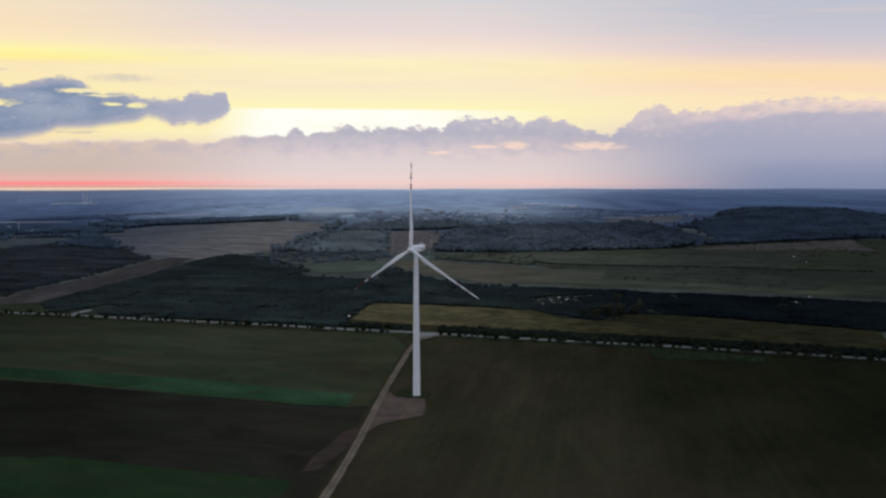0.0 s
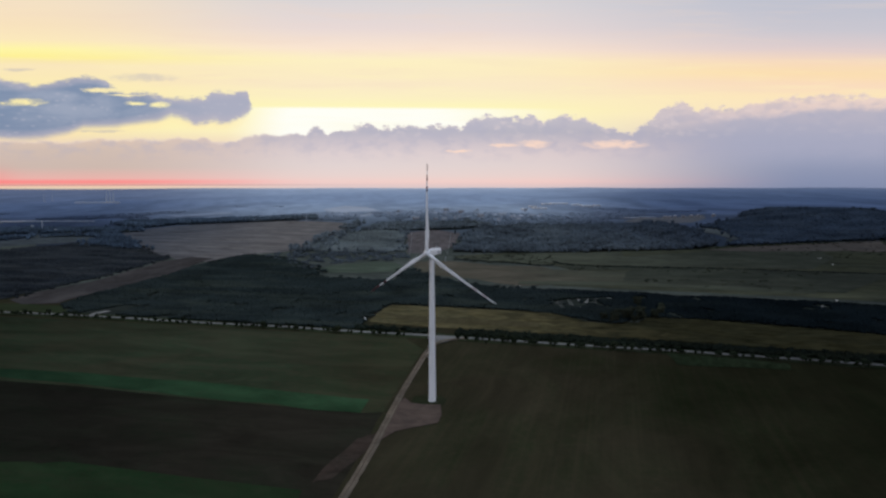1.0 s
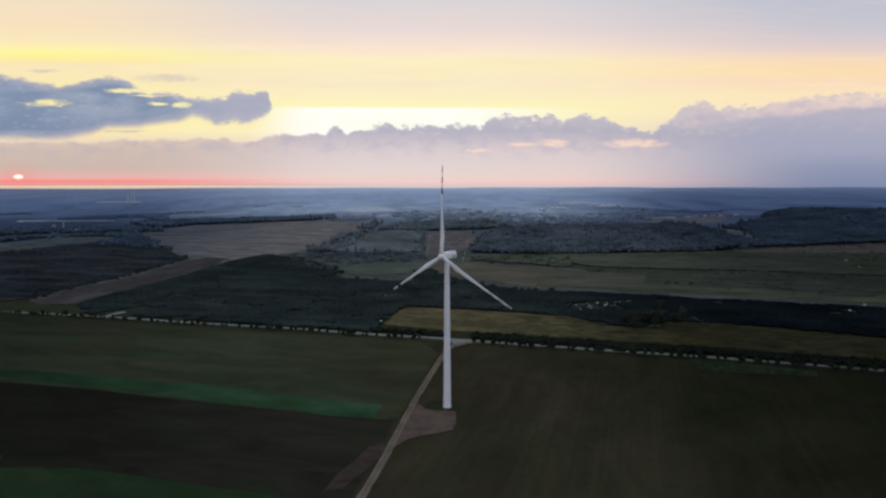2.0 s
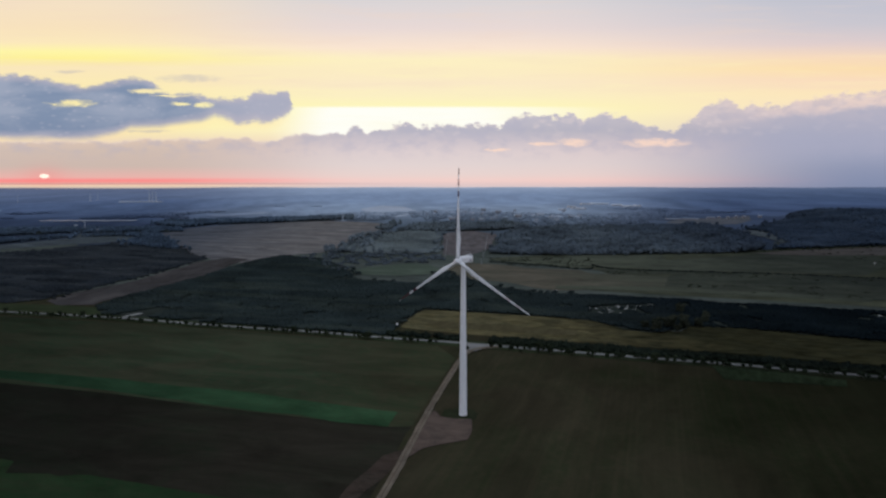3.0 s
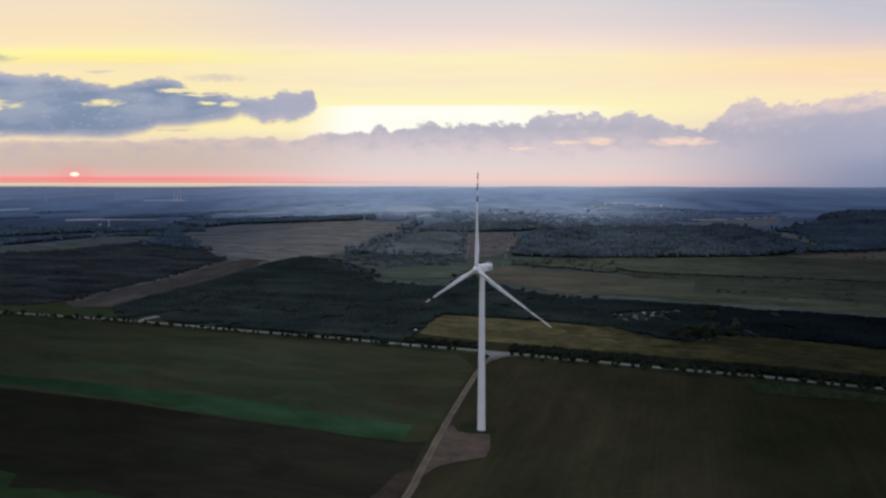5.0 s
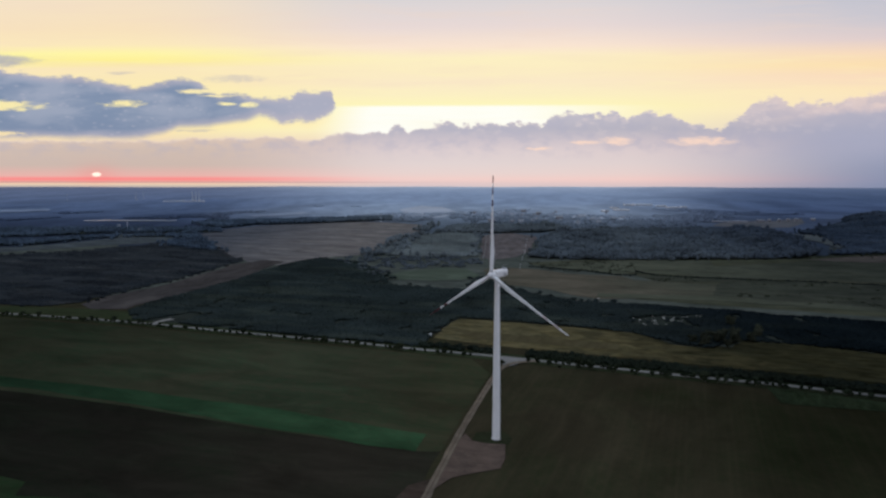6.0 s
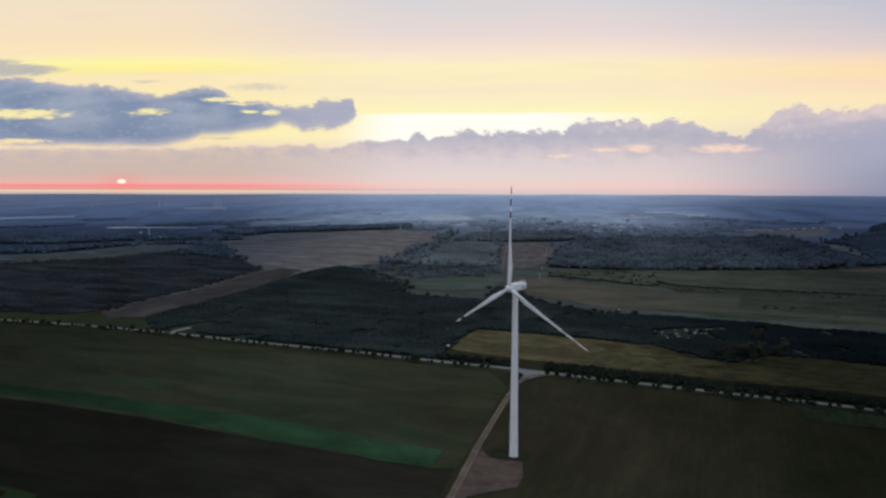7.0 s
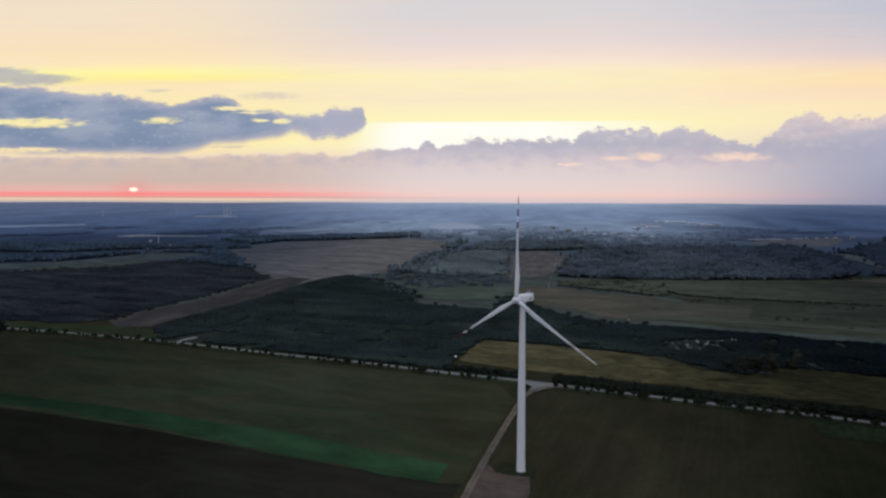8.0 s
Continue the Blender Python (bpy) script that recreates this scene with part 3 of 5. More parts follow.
plain("render_warm", (0.19, 0.18, 0.19), (0.16, 0.155, 0.17), 0.8, scale=0.3)
plain("roof_tile", (0.27, 0.285, 0.31), (0.22, 0.235, 0.26), 0.85, scale=0.5)
plain("roof_sheet", (0.86, 0.87, 0.88), (0.78, 0.79, 0.81), 0.5, scale=0.2)
plain("car_white", (0.8, 0.8, 0.8), (0.76, 0.76, 0.77), 0.3, scale=0.4)
plain("dark_glass", (0.03, 0.035, 0.04), rough=0.1)
plain("rubber", (0.03, 0.03, 0.03), rough=0.9)
water, wg, wb = material("water", 0.5)
wb.inputs["Base Color"].default_value = (0.22, 0.26, 0.31, 1)
add_bump(wg, wb, wg.noise(wg.node("ShaderNodeNewGeometry").outputs["Position"], 0.4, 3), 0.15, 0.2)

# ---- the lie of the land ----
EYE_X, EYE_Y, REACH = -20.0, -345.0, 4860.0
PROFILE = [(0, 0), (345, 0), (465, 4), (600, 8), (850, 12), (1150, 19), (1550, 35), (1950, 43), (2550, 49), (3350, 62), (4350, 90), (4900, 104)]


def ease(a, b, x):
    t = np.clip((x - a) / (b - a), 0, 1)
    return t * t * (3 - 2 * t)


def height(x, y):
    """Height of the ground, in metres, for numbers or arrays."""
    x, y = np.asarray(x, float), np.asarray(y, float)
    r = np.hypot(x - EYE_X, y - EYE_Y)
    z = sum(np.interp(r * k, [a for a, b in PROFILE], [b for a, b in PROFILE]) for k in (0.88, 0.94, 1.0, 1.06, 1.12)) / 5
    k = ease(700, 1600, r) * (1 - 0.6 * ease(3000, 4800, r))
    z = z + k * (5 * np.sin(x / 310 + 1.3) * np.cos(y / 270 + 0.4) + 3 * np.sin(x / 140 - y / 190 + 2))
    # flat-topped wooded hill in the north-east
    c, s = math.cos(0.564), math.sin(0.564)
    u, v = (x - 890) * c - (y - 1060) * s, (x - 890) * s + (y - 1060) * c
    hill = 15 * np.exp(-(np.abs(u) / 150) ** 5 - (np.abs(v) / 150) ** 3) + 6 * np.exp(-(u / 210) ** 2 - (v / 210) ** 2)
    return z + hill + 10 * np.exp(-((x - 1250) / 260) ** 2 - ((y - 1150) / 260) ** 2)


def above(x, y):
    """How far a sheet laid on the ground is raised, so that it clears the ground's facets."""
    return 0.06 + 0.0004 * max(0.0, math.hypot(x - EYE_X, y - EYE_Y) - 300)


def mesh_object(name, verts, faces, mats, slots=None, smooth=False):
    me = bpy.data.meshes.new(name)
    me.from_pydata([tuple(v) for v in verts], [], [tuple(f) for f in faces])
    for m in mats:
        me.materials.append(MATS[m])
    if slots is not None:
        me.polygons.foreach_set("material_index", np.asarray(slots, np.int32))
    if smooth:
        me.polygons.foreach_set("use_smooth", np.ones(len(me.polygons), bool))
    me.update()
    return new(name, me)


def build_ground():
    turns = 360
    rings = [0.0]
    while rings[-1] < REACH:
        rings.append(min(REACH, rings[-1] + (25 if rings[-1] < 1500 else 50)))
    a = np.arange(turns) * 2 * math.pi / turns
    verts = [(EYE_X, EYE_Y, float(height(EYE_X, EYE_Y)))]
    for r in rings[1:]:
        x, y = EYE_X + r * np.sin(a), EYE_Y + r * np.cos(a)
        verts += list(zip(x.tolist(), y.tolist(), height(x, y).tolist()))
    faces, slots = [], []
    for i in range(turns):
        faces.append((0, 1 + (i + 1) % turns, 1 + i))
        slots.append(0)
    for k in range(1, len(rings) - 1):
        o, p = 1 + (k - 1) * turns, 1 + k * turns
        for i in range(turns):
            j = (i + 1) % turns
            faces.append((o + i, o + j, p + j, p + i))
            r = rings[k] + 160 * noise.noise((i * 0.11, k * 0.13, 0.0))
            at = EYE_X + rings[k] * math.sin(a[i]), EYE_Y + rings[k] * math.cos(a[i])
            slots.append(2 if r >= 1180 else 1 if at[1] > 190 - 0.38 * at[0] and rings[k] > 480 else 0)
    ob = mesh_object("ground", verts, faces, ["field_soil", "scrub_dark", "land_hazy"], slots, True)
    return tagged(ob, "dark brown-green farmland rolling away to a horizon painted in blue haze", "ground", kind="structure")


build_ground()


def drape(name, ring, mat, label, category="field", step=40.0, lift=1.0):
    """A field: its outline in plan, cut along a grid and laid on the ground."""
    bm = bmesh.new()
    bm.faces.new([bm.verts.new((x, y, 0)) for x, y in ring])
    xs, ys = [p[0] for p in ring], [p[1] for p in ring]
    for lo, hi, no in ((min(xs), max(xs), (1, 0, 0)), (min(ys), max(ys), (0, 1, 0))):
        at = math.floor(lo / step + 1) * step
        while at < hi:
            bmesh.ops.bisect_plane(bm, geom=bm.verts[:] + bm.edges[:] + bm.faces[:], plane_co=Vector(no) * at, plane_no=no)
            at += step
    bmesh.ops.triangulate(bm, faces=bm.faces[:])
    for v in bm.verts:
        v.co.z = float(height(v.co.x, v.co.y)) + above(v.co.x, v.co.y) * lift
    bm.normal_update()
    for f in bm.faces:
        f.smooth = True
        if f.normal.z < 0:
            f.normal_flip()
    me = bpy.data.meshes.new(name)
    bm.to_mesh(me)
    bm.free()
    me.materials.append(MATS[mat])
    return tagged(new(name, me), label, category, kind="structure")


def wavy(ring, amount, piece=25.0, seed=0):
    """The same outline with more corners and an uneven edge."""
    out = []
    for i, (x0, y0) in enumerate(ring):
        x1, y1 = ring[(i + 1) % len(ring)]
        n = max(1, round(math.hypot(x1 - x0, y1 - y0) / piece))
        for k in range(n):
            x, y = x0 + (x1 - x0) * k / n, y0 + (y1 - y0) * k / n
            d = noise.noise_vector((x / 30, y / 30, seed))
            out.append((x + d.x * amount, y + d.y * amount))
    return out


# fields, by corners in plan placed to fit the camera's view
drape("field", [(-600, 270), (-513, 264), (-390, 242), (-263, 213), (-108, 168), (-10, 138), (1, 105), (-7, 72), (-15, 37), (-21, 9), (-26, -16), (-38, -16), (-111, 8), (-196, 37), (-270, 56), (-345, 69), (-640, 100)], "field_west", "dark green-brown field west of a gravel track")
drape("field", [(-640, 100), (-345, 69), (-270, 56), (-196, 37), (-111, 8), (-38, -16), (-26, -16), (-29, -27), (-35, -66), (-45, -114), (-72, -230), (-400, -200)], "field_south", "dark brown bare field below a green strip")
drape("grass", wavy([(-10, 8), (-3, 10), (5, 8), (8, 2), (6, -6), (0, -8), (-8, -6), (-12, -1)], 1.6, 2), "tussock", "dark rough grass round the turbine's foot", "grass", 20, lift=3)
drape("field", wavy([(-367, 96), (-287, 81), (-210, 64), (-119, 39), (-35, 5), (-37, -17), (-111, 9), (-196, 41), (-270, 62), (-345, 77)], 2.6, 6), "crop_green", "strip of fresh green crop across a dark field", lift=2)
drape("field", wavy([(-249, -37), (-186, -58), (-107, -89), (-57, -106), (-58, -119), (-97, -127), (-162, -108), (-218, -87)], 2), "crop_dim", "dim green crop in the dark foreground field", lift=2)
drape("field", wavy([(162, 79), (187, 67), (228, 45), (221, 33), (176, 46), (158, 52)], 2, 8), "crop_edge", "thin green strip of crop beside the road", lift=2)
drape("field", wavy([(-536, 307), (-413, 292), (-355, 288), (-253, 262), (-239, 222), (-312, 243), (-395, 263), (-519, 285)], 2), "verge_grass", "rough green meadow between road and wood", lift=2)
drape("field", wavy([(-38, 195), (-21, 270), (45, 250), (111, 221), (140, 180), (175, 170), (188, 186), (226, 178), (294, 136), (349, 96), (310, 38), (261, 74), (182, 109), (91, 143), (20, 167)], 2), "meadow_yellow", "yellowish dry meadow beside the road", lift=2)
drape("field", wavy([(-266, 597), (-270, 532), (-275, 478), (-284, 427), (-295, 388), (-307, 346), (-317, 305), (-319, 288), (-349, 288), (-371, 310), (-365, 351), (-354, 390), (-339, 425), (-332, 489), (-323, 544), (-321, 586), (-308, 616), (-292, 640), (-262, 625)], 5), "lane_soil", "brown heath lane between two dark woods", lift=2)
drape("field", wavy([(-500, 954), (-490, 1074), (-455, 1150), (-399, 1212), (-324, 1232), (-228, 1239), (-148, 1190), (-82, 1139), (-102, 1037), (-127, 931), (-145, 819), (-162, 729), (-189, 685), (-219, 669), (-250, 628), (-263, 590), (-303, 599), (-320, 639), (-360, 676), (-404, 757), (-449, 847)], 5), "plough", "wide brown ploughed field on a slope")
drape("field", wavy([(-216, 675), (-161, 722), (-74, 694), (10, 695), (18, 574), (5, 489), (-9, 471), (-62, 462), (-116, 481), (-171, 574)], 4), "scrub_dark", "dark scrubby grass between woods", lift=1.4)
drape("field", wavy([(-800, 660), (-669, 735), (-646, 800), (-611, 879), (-531, 900), (-500, 850), (-535, 795), (-587, 756), (-625, 715), (-740, 600)], 4), "stubble_pale", "narrow pale stubble field between woods")
drape("field", wavy([(19, 1002), (76, 1043), (122, 995), (90, 789), (64, 709), (32, 681), (10, 695)], 6), "sandy", "sandy brown clearing on a slope")
drape("field", wavy([(-110, 500), (-94, 542), (-67, 564), (-38, 581), (-12, 569), (2, 509), (-12, 480), (-49, 471), (-89, 476)], 5), "pasture_green", "small green pasture among woods", lift=2.4)
drape("field", wavy([(9, 574), (45, 585), (81, 566), (112, 531), (171, 507), (180, 477), (221, 462), (263, 442), (236, 373), (203, 361), (153, 362), (117, 358), (97, 376), (77, 411), (54, 428), (33, 442), (11, 469)], 5), "stubble_brown", "brown stubble field beside green pasture", lift=1.4)
drape("field", wavy([(70, 640), (216, 690), (335, 670), (461, 676), (655, 694), (843, 693), (470, 200), (385, 250), (290, 295), (220, 325), (150, 358), (203, 459), (189, 519)], 3), "pasture", "wide green-brown pasture with faint strips", lift=0.7)
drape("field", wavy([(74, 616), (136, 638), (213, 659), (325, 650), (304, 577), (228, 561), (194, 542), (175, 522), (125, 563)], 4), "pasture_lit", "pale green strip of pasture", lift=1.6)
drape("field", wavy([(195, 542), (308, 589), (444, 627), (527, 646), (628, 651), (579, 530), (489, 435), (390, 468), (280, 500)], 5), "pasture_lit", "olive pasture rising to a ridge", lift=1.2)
drape("field", wavy([(269, 459), (377, 443), (475, 403), (545, 375), (420, 275), (392, 283), (322, 316), (254, 349), (230, 368)], 6), "scrub", "dull rough grass beside a dark wood", lift=1.9)
drape("field", wavy([(189, 511), (282, 505), (394, 450), (482, 415), (580, 365), (548, 327), (455, 375), (375, 414), (268, 464), (206, 468)], 11), "scrub", "dark scrubby strip across pasture", lift=1.6)
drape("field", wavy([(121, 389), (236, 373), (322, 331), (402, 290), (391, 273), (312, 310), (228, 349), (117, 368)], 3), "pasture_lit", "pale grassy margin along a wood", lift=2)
drape("field", wavy([(260, 398), (358, 381), (429, 335), (399, 288), (304, 330), (240, 359)], 12), "scrub", "dull olive rough pasture", lift=1.6)
drape("field", wavy([(-22, 221), (99, 179), (95, 162), (-4, 191)], 3), "stubble_gold", "paler mown strip of dry meadow", lift=2.6)
drape("field", wavy([(-662, 903), (-607, 957), (-527, 965), (-520, 919), (-624, 867)], 4), "stubble_pale", "narrow pale field behind tree belts", lift=1.4)
drape("field", wavy([(566, 934), (594, 913), (601, 866), (577, 770), (552, 754), (559, 820), (551, 864)], 4), "stubble_pale", "pale field on the wooded ridge", lift=3)
drape("field", wavy([(505, 1160), (576, 1290), (675, 1258), (771, 1336), (684, 1136), (618, 1057), (554, 1083)], 6), "field_tan_hazy", "tan field before a row of buildings")
drape("field", wavy([(452, 644), (539, 669), (646, 679), (760, 690), (705, 560), (640, 598), (597, 603), (516, 612)], 6), "heath_brown", "brown rough grazing on the slope", lift=1.4)
WOODS = {
    "near": [(-241, 228), (-292, 245), (-314, 283), (-303, 340), (-288, 395), (-272, 470), (-262, 540), (-243, 625), (-216, 660), (-150, 600), (-102, 470), (-122, 452), (-86, 425), (-13, 402), (5, 499), (25, 435), (59, 370), (96, 331), (143, 328), (209, 297), (276, 270),
             (362, 230), (433, 188), (354, 91), (298, 132), (260, 156), (228, 176), (188, 186), (158, 166), (138, 178), (116, 215), (46, 244), (-22, 265), (-41, 195), (-47, 168)],
    "west": [(-740, 580), (-659, 624), (-633, 658), (-592, 670), (-571, 692), (-560, 740), (-528, 760), (-505, 800), (-470, 830), (-426, 800), (-374, 706), (-348, 665), (-318, 630), (-327, 586), (-339, 499), (-362, 397), (-378, 316), (-400, 298), (-540, 312)],
    "crest": [(-512, 1090), (-466, 1183), (-278, 1240), (-179, 1262), (-185, 1330), (-300, 1310), (-480, 1270), (-590, 1170)],
    "lane": [(-862, 731), (-697, 790), (-627, 880), (-505, 935), (-458, 850), (-385, 715), (-410, 728), (-474, 760), (-500, 800), (-490, 850), (-520, 905), (-620, 885), (-660, 810), (-690, 752), (-811, 690)],
    "vale": [(-992, 898), (-803, 980), (-640, 1050), (-500, 1060), (-473, 995), (-567, 970), (-683, 940), (-756, 862), (-915, 798)],
    "plantation": [(-156, 728), (-136, 820), (-113, 917), (-89, 985), (-47, 1030), (14, 1002), (6, 800), (6, 715), (-74, 700)],
    "brow": [(-73, 1010), (20, 1028), (128, 1056), (200, 1090), (180, 1150), (-30, 1120)],
    "middle": [(82, 700), (105, 788), (124, 917), (173, 1060), (266, 1085), (379, 1075), (486, 1060), (555, 1020), (545, 930), (535, 830), (515, 768), (492, 692), (451, 656), (330, 658), (172, 668)],
    "hill": [(700, 990), (735, 1090), (800, 1180), (900, 1220), (1010, 1180), (1100, 1080), (1090, 990), (1010, 905), (900, 900), (780, 930)],
    "ridge": [(584, 950), (692, 1037), (769, 1097), (889, 1049), (1095, 990), (852, 700), (659, 700), (508, 684), (563, 740), (602, 910)],
}
for key, ring in WOODS.items():
    drape("field", wavy(ring, 7), "heath_floor" if key == "west" else "woodland_floor", "dark leaf-covered floor of a wood", "woodland floor", lift=2.6)


def spline(points, gap):
    """Points every gap metres along a smooth curve through the given ones."""
    P = [Vector((x, y)) for x, y in points]
    P = [P[0] * 2 - P[1]] + P + [P[-1] * 2 - P[-2]]
    out = []
    for a, b, c, d in zip(P, P[1:], P[2:], P[3:]):
        n = max(2, round((c - b).length / gap))
        for k in range(n):
            t = k / n
            out.append(0.5 * (2 * b + (c - a) * t + (2 * a - 5 * b + 4 * c - d) * t * t + (3 * b - a - 3 * c + d) * t ** 3))
    return out + [P[-2]]


def ribbon(name, line, left, right, mat, lift, parent=None, uneven=0.0, seed=0):
    """A strip on the ground along a line, from left to right metres off it, with turned-down edges."""
    verts, faces = [], []
    for i, p in enumerate(line):
        d = (line[min(i + 1, len(line) - 1)] - line[max(i - 1, 0)]).normalized()
        n = Vector((d.y, -d.x))
        for k, (off, drop) in enumerate(((left, -0.3), (left + 0.15, 0), ((left + right) / 2, 0.03), (right - 0.15, 0), (right, -0.3))):
            w = uneven * noise.noise((i * 0.35, k * 3.0, seed)) if k in (0, 1, 3, 4) else 0
            q = p + n * (off + w)
            verts.append((q.x, q.y, float(height(q.x, q.y)) + lift * above(q.x, q.y) + drop))
    for i in range(len(line) - 1):
        for k in range(4):
            a = i * 5 + k
            faces.append((a, a + 5, a + 6, a + 1))
    ob = mesh_object(name, verts, faces, [mat], smooth=True)
    if parent:
        ob.parent = parent
    return ob


ROAD = spline([(-513, 277), (-390, 255), (-310, 238), (-263, 226), (-182, 201), (-108, 181), (-46, 160), (1, 146), (52, 127), (85, 115), (132, 97), (171, 83), (200, 70), (245, 50), (298, 24), (380, -18)], 6)
tagged(ribbon("verge", ROAD, -9, 8, "verge_grass", 3.0, uneven=1.5), "grassy verge along a country road", "verge", kind="structure")
tagged(ribbon("road", ROAD, -1.8, 1.8, "asphalt_pale", 5.5, uneven=0.3), "pale grey country road across dark fields", "road", kind="structure")
TRACK = spline([(34, 133), (19, 128), (11, 120), (5, 105), (-3, 72), (-11, 37), (-17, 9), (-24, -27), (-31, -66), (-36, -91), (-41, -114), (-62, -200)], 4)
track = tagged(ribbon("track", TRACK, -1.75, 1.75, "gravel", 6.5, uneven=0.5), "pale gravel farm track curving to a turbine", "track", kind="structure")
MEDIAN = ribbon("median", TRACK[12:], -0.35, 0.35, "pad_gravel", 7.6, track, uneven=0.3, seed=4)
tagged(MEDIAN, "darker grassy strip between wheel ruts")
BRANCH = spline([(-268, 224), (-266, 236), (-260, 247)], 4)
tagged(ribbon("lane", BRANCH, -2.6, 2.6, "asphalt_pale", 6.0, uneven=0.5), "short pale lane leaving the country road", "lane", kind="structure")
drape("junction", wavy([(5, 144), (22, 138), (36, 132), (24, 129.5), (15, 121), (9.5, 121), (11, 132)], 0.3, 6), "asphalt_pale", "widened pale road junction", "road", lift=6.2)
drape("crane_pad", wavy([(-15, 6), (-12, -3), (-6, -6), (4, -7), (3, -24), (0, -35), (-14, -41), (-21, -45), (-28, -56), (-25, -30), (-19, -3)], 1.3, 2.5), "pad_gravel", "reddish-brown gravel crane pad beside the turbine", "crane pad", 10, lift=5)
drape("bare_patch", wavy([(-48, -79), (-38, -52), (-30, -46), (-27, -42), (-37, -78), (-46, -98), (-54, -100)], 3.0, 3), "bare_soil", "trampled bare soil beside the track", "soil", 20, lift=3)


def part(name, bm, mat, parent, label=""):
    me = bpy.data.meshes.new(name)
    bm.to_mesh(me)
    bm.free()
    me.materials.append(MATS[mat])
    ob = new(name, me)
    ob.parent = parent
    if label:
        ob["label"] = label
    return ob


# ---- the wind turbine ----
def lathe(profile, turns=40, smooth=True):
    """A body turned about z from (radius, height) pairs, closed at both ends."""
    bm = bmesh.new()
    rings = [[bm.verts.new((r * math.cos(2 * math.pi * k / turns), r * math.sin(2 * math.pi * k / turns), z)) for k in range(turns)] for r, z in profile]
    for a, b in zip(rings, rings[1:]):
        for k in range(turns):
            f = bm.faces.new((a[k], a[(k + 1) % turns], b[(k + 1) % turns], b[k]))
            f.smooth = smooth
    for cap in (bm.faces.new(rings[0][::-1]), bm.faces.new(rings[-1])):
        for e in cap.edges:
            e.smooth = False
    return bm


def box(sx, sy, sz, bevel=0.0, segments=2, at=(0, 0, 0)):
    bm = bmesh.new()
    bmesh.ops.create_cube(bm, size=1)
    bmesh.ops.scale(bm, vec=(sx, sy, sz), verts=bm.verts)
    if bevel:
        bmesh.ops.bevel(bm, geom=bm.edges[:], offset=bevel, segments=segments, profile=0.6, affect="EDGES")
        for f in bm.faces:
            f.smooth = True
    bmesh.ops.translate(bm, vec=at, verts=bm.verts)
    return bm


HUB_H, BLADE_R, YAW, TILT, PHASE, HUB_OUT = 80.25, 46.9, radians(39.8), radians(0.0), radians(-0.85), 4.5


def blade_bm(r0, r1, count, grow=0.0):
    """A twisted, tapered blade along z, from r0 to r1 metres off the hub's middle; the trailing edge towards +x."""
    bm = bmesh.new()
    rings = []
    for i in range(count):
        r = r0 + (r1 - r0) * i / (count - 1)
        k = (r - 1.2) / (BLADE_R - 1.2)
        chord = float(np.interp(k, [0, 0.05, 0.12, 0.2, 0.3, 0.5, 0.75, 0.92, 0.98, 1], [1.7, 1.75, 2.1, 2.4, 1.9, 1.2, 0.82, 0.6, 0.46, 0.2]))
        thick = float(np.interp(k, [0, 0.05, 0.12, 0.2, 0.35, 0.6, 1], [1.9, 1.85, 1.45, 1.0, 0.7, 0.4, 0.06]))
        round_ = float(np.interp(k, [0, 0.05, 0.2], [1, 0.9, 0]))
        lead = float(np.interp(k, [0, 0.05, 0.2, 1], [0.5, 0.48, 0.3, 0.32]))
        twist = radians(float(np.interp(k, [0, 0.15, 0.4, 1], [9, 7, -3, -10])))
        bend = 1.5 * k * k
        ring = []
        for j in range(20):
            a = 2 * math.pi * j / 20
            u = 0.5 - 0.5 * math.cos(a)
            foil = (1 if a < math.pi else -1) * 2.6 * (0.2969 * math.sqrt(u) - 0.126 * u - 0.3516 * u * u + 0.2843 * u ** 3 - 0.1036 * u ** 4) * 0.75
            y = (round_ * math.sin(a) * 0.5 + (1 - round_) * foil) * thick
            x = (u - lead) * chord
            x, y = x * (1 + grow), y * (1 + grow) + (grow * 0.5 if y > 0 else -grow * 0.5)
            ring.append(bm.verts.new((x * math.cos(twist) - y * math.sin(twist), x * math.sin(twist) + y * math.cos(twist) + bend, r)))
        rings.append(ring)
    for a, b in zip(rings, rings[1:]):
        for j in range(20):
            f = bm.faces.new((a[j], b[j], b[(j + 1) % 20], a[(j + 1) % 20]))
            f.smooth = True
    bm.faces.new(rings[0])
    bm.faces.new(rings[-1][::-1])
    bmesh.ops.recalc_face_normals(bm, faces=bm.faces[:])
    return bm


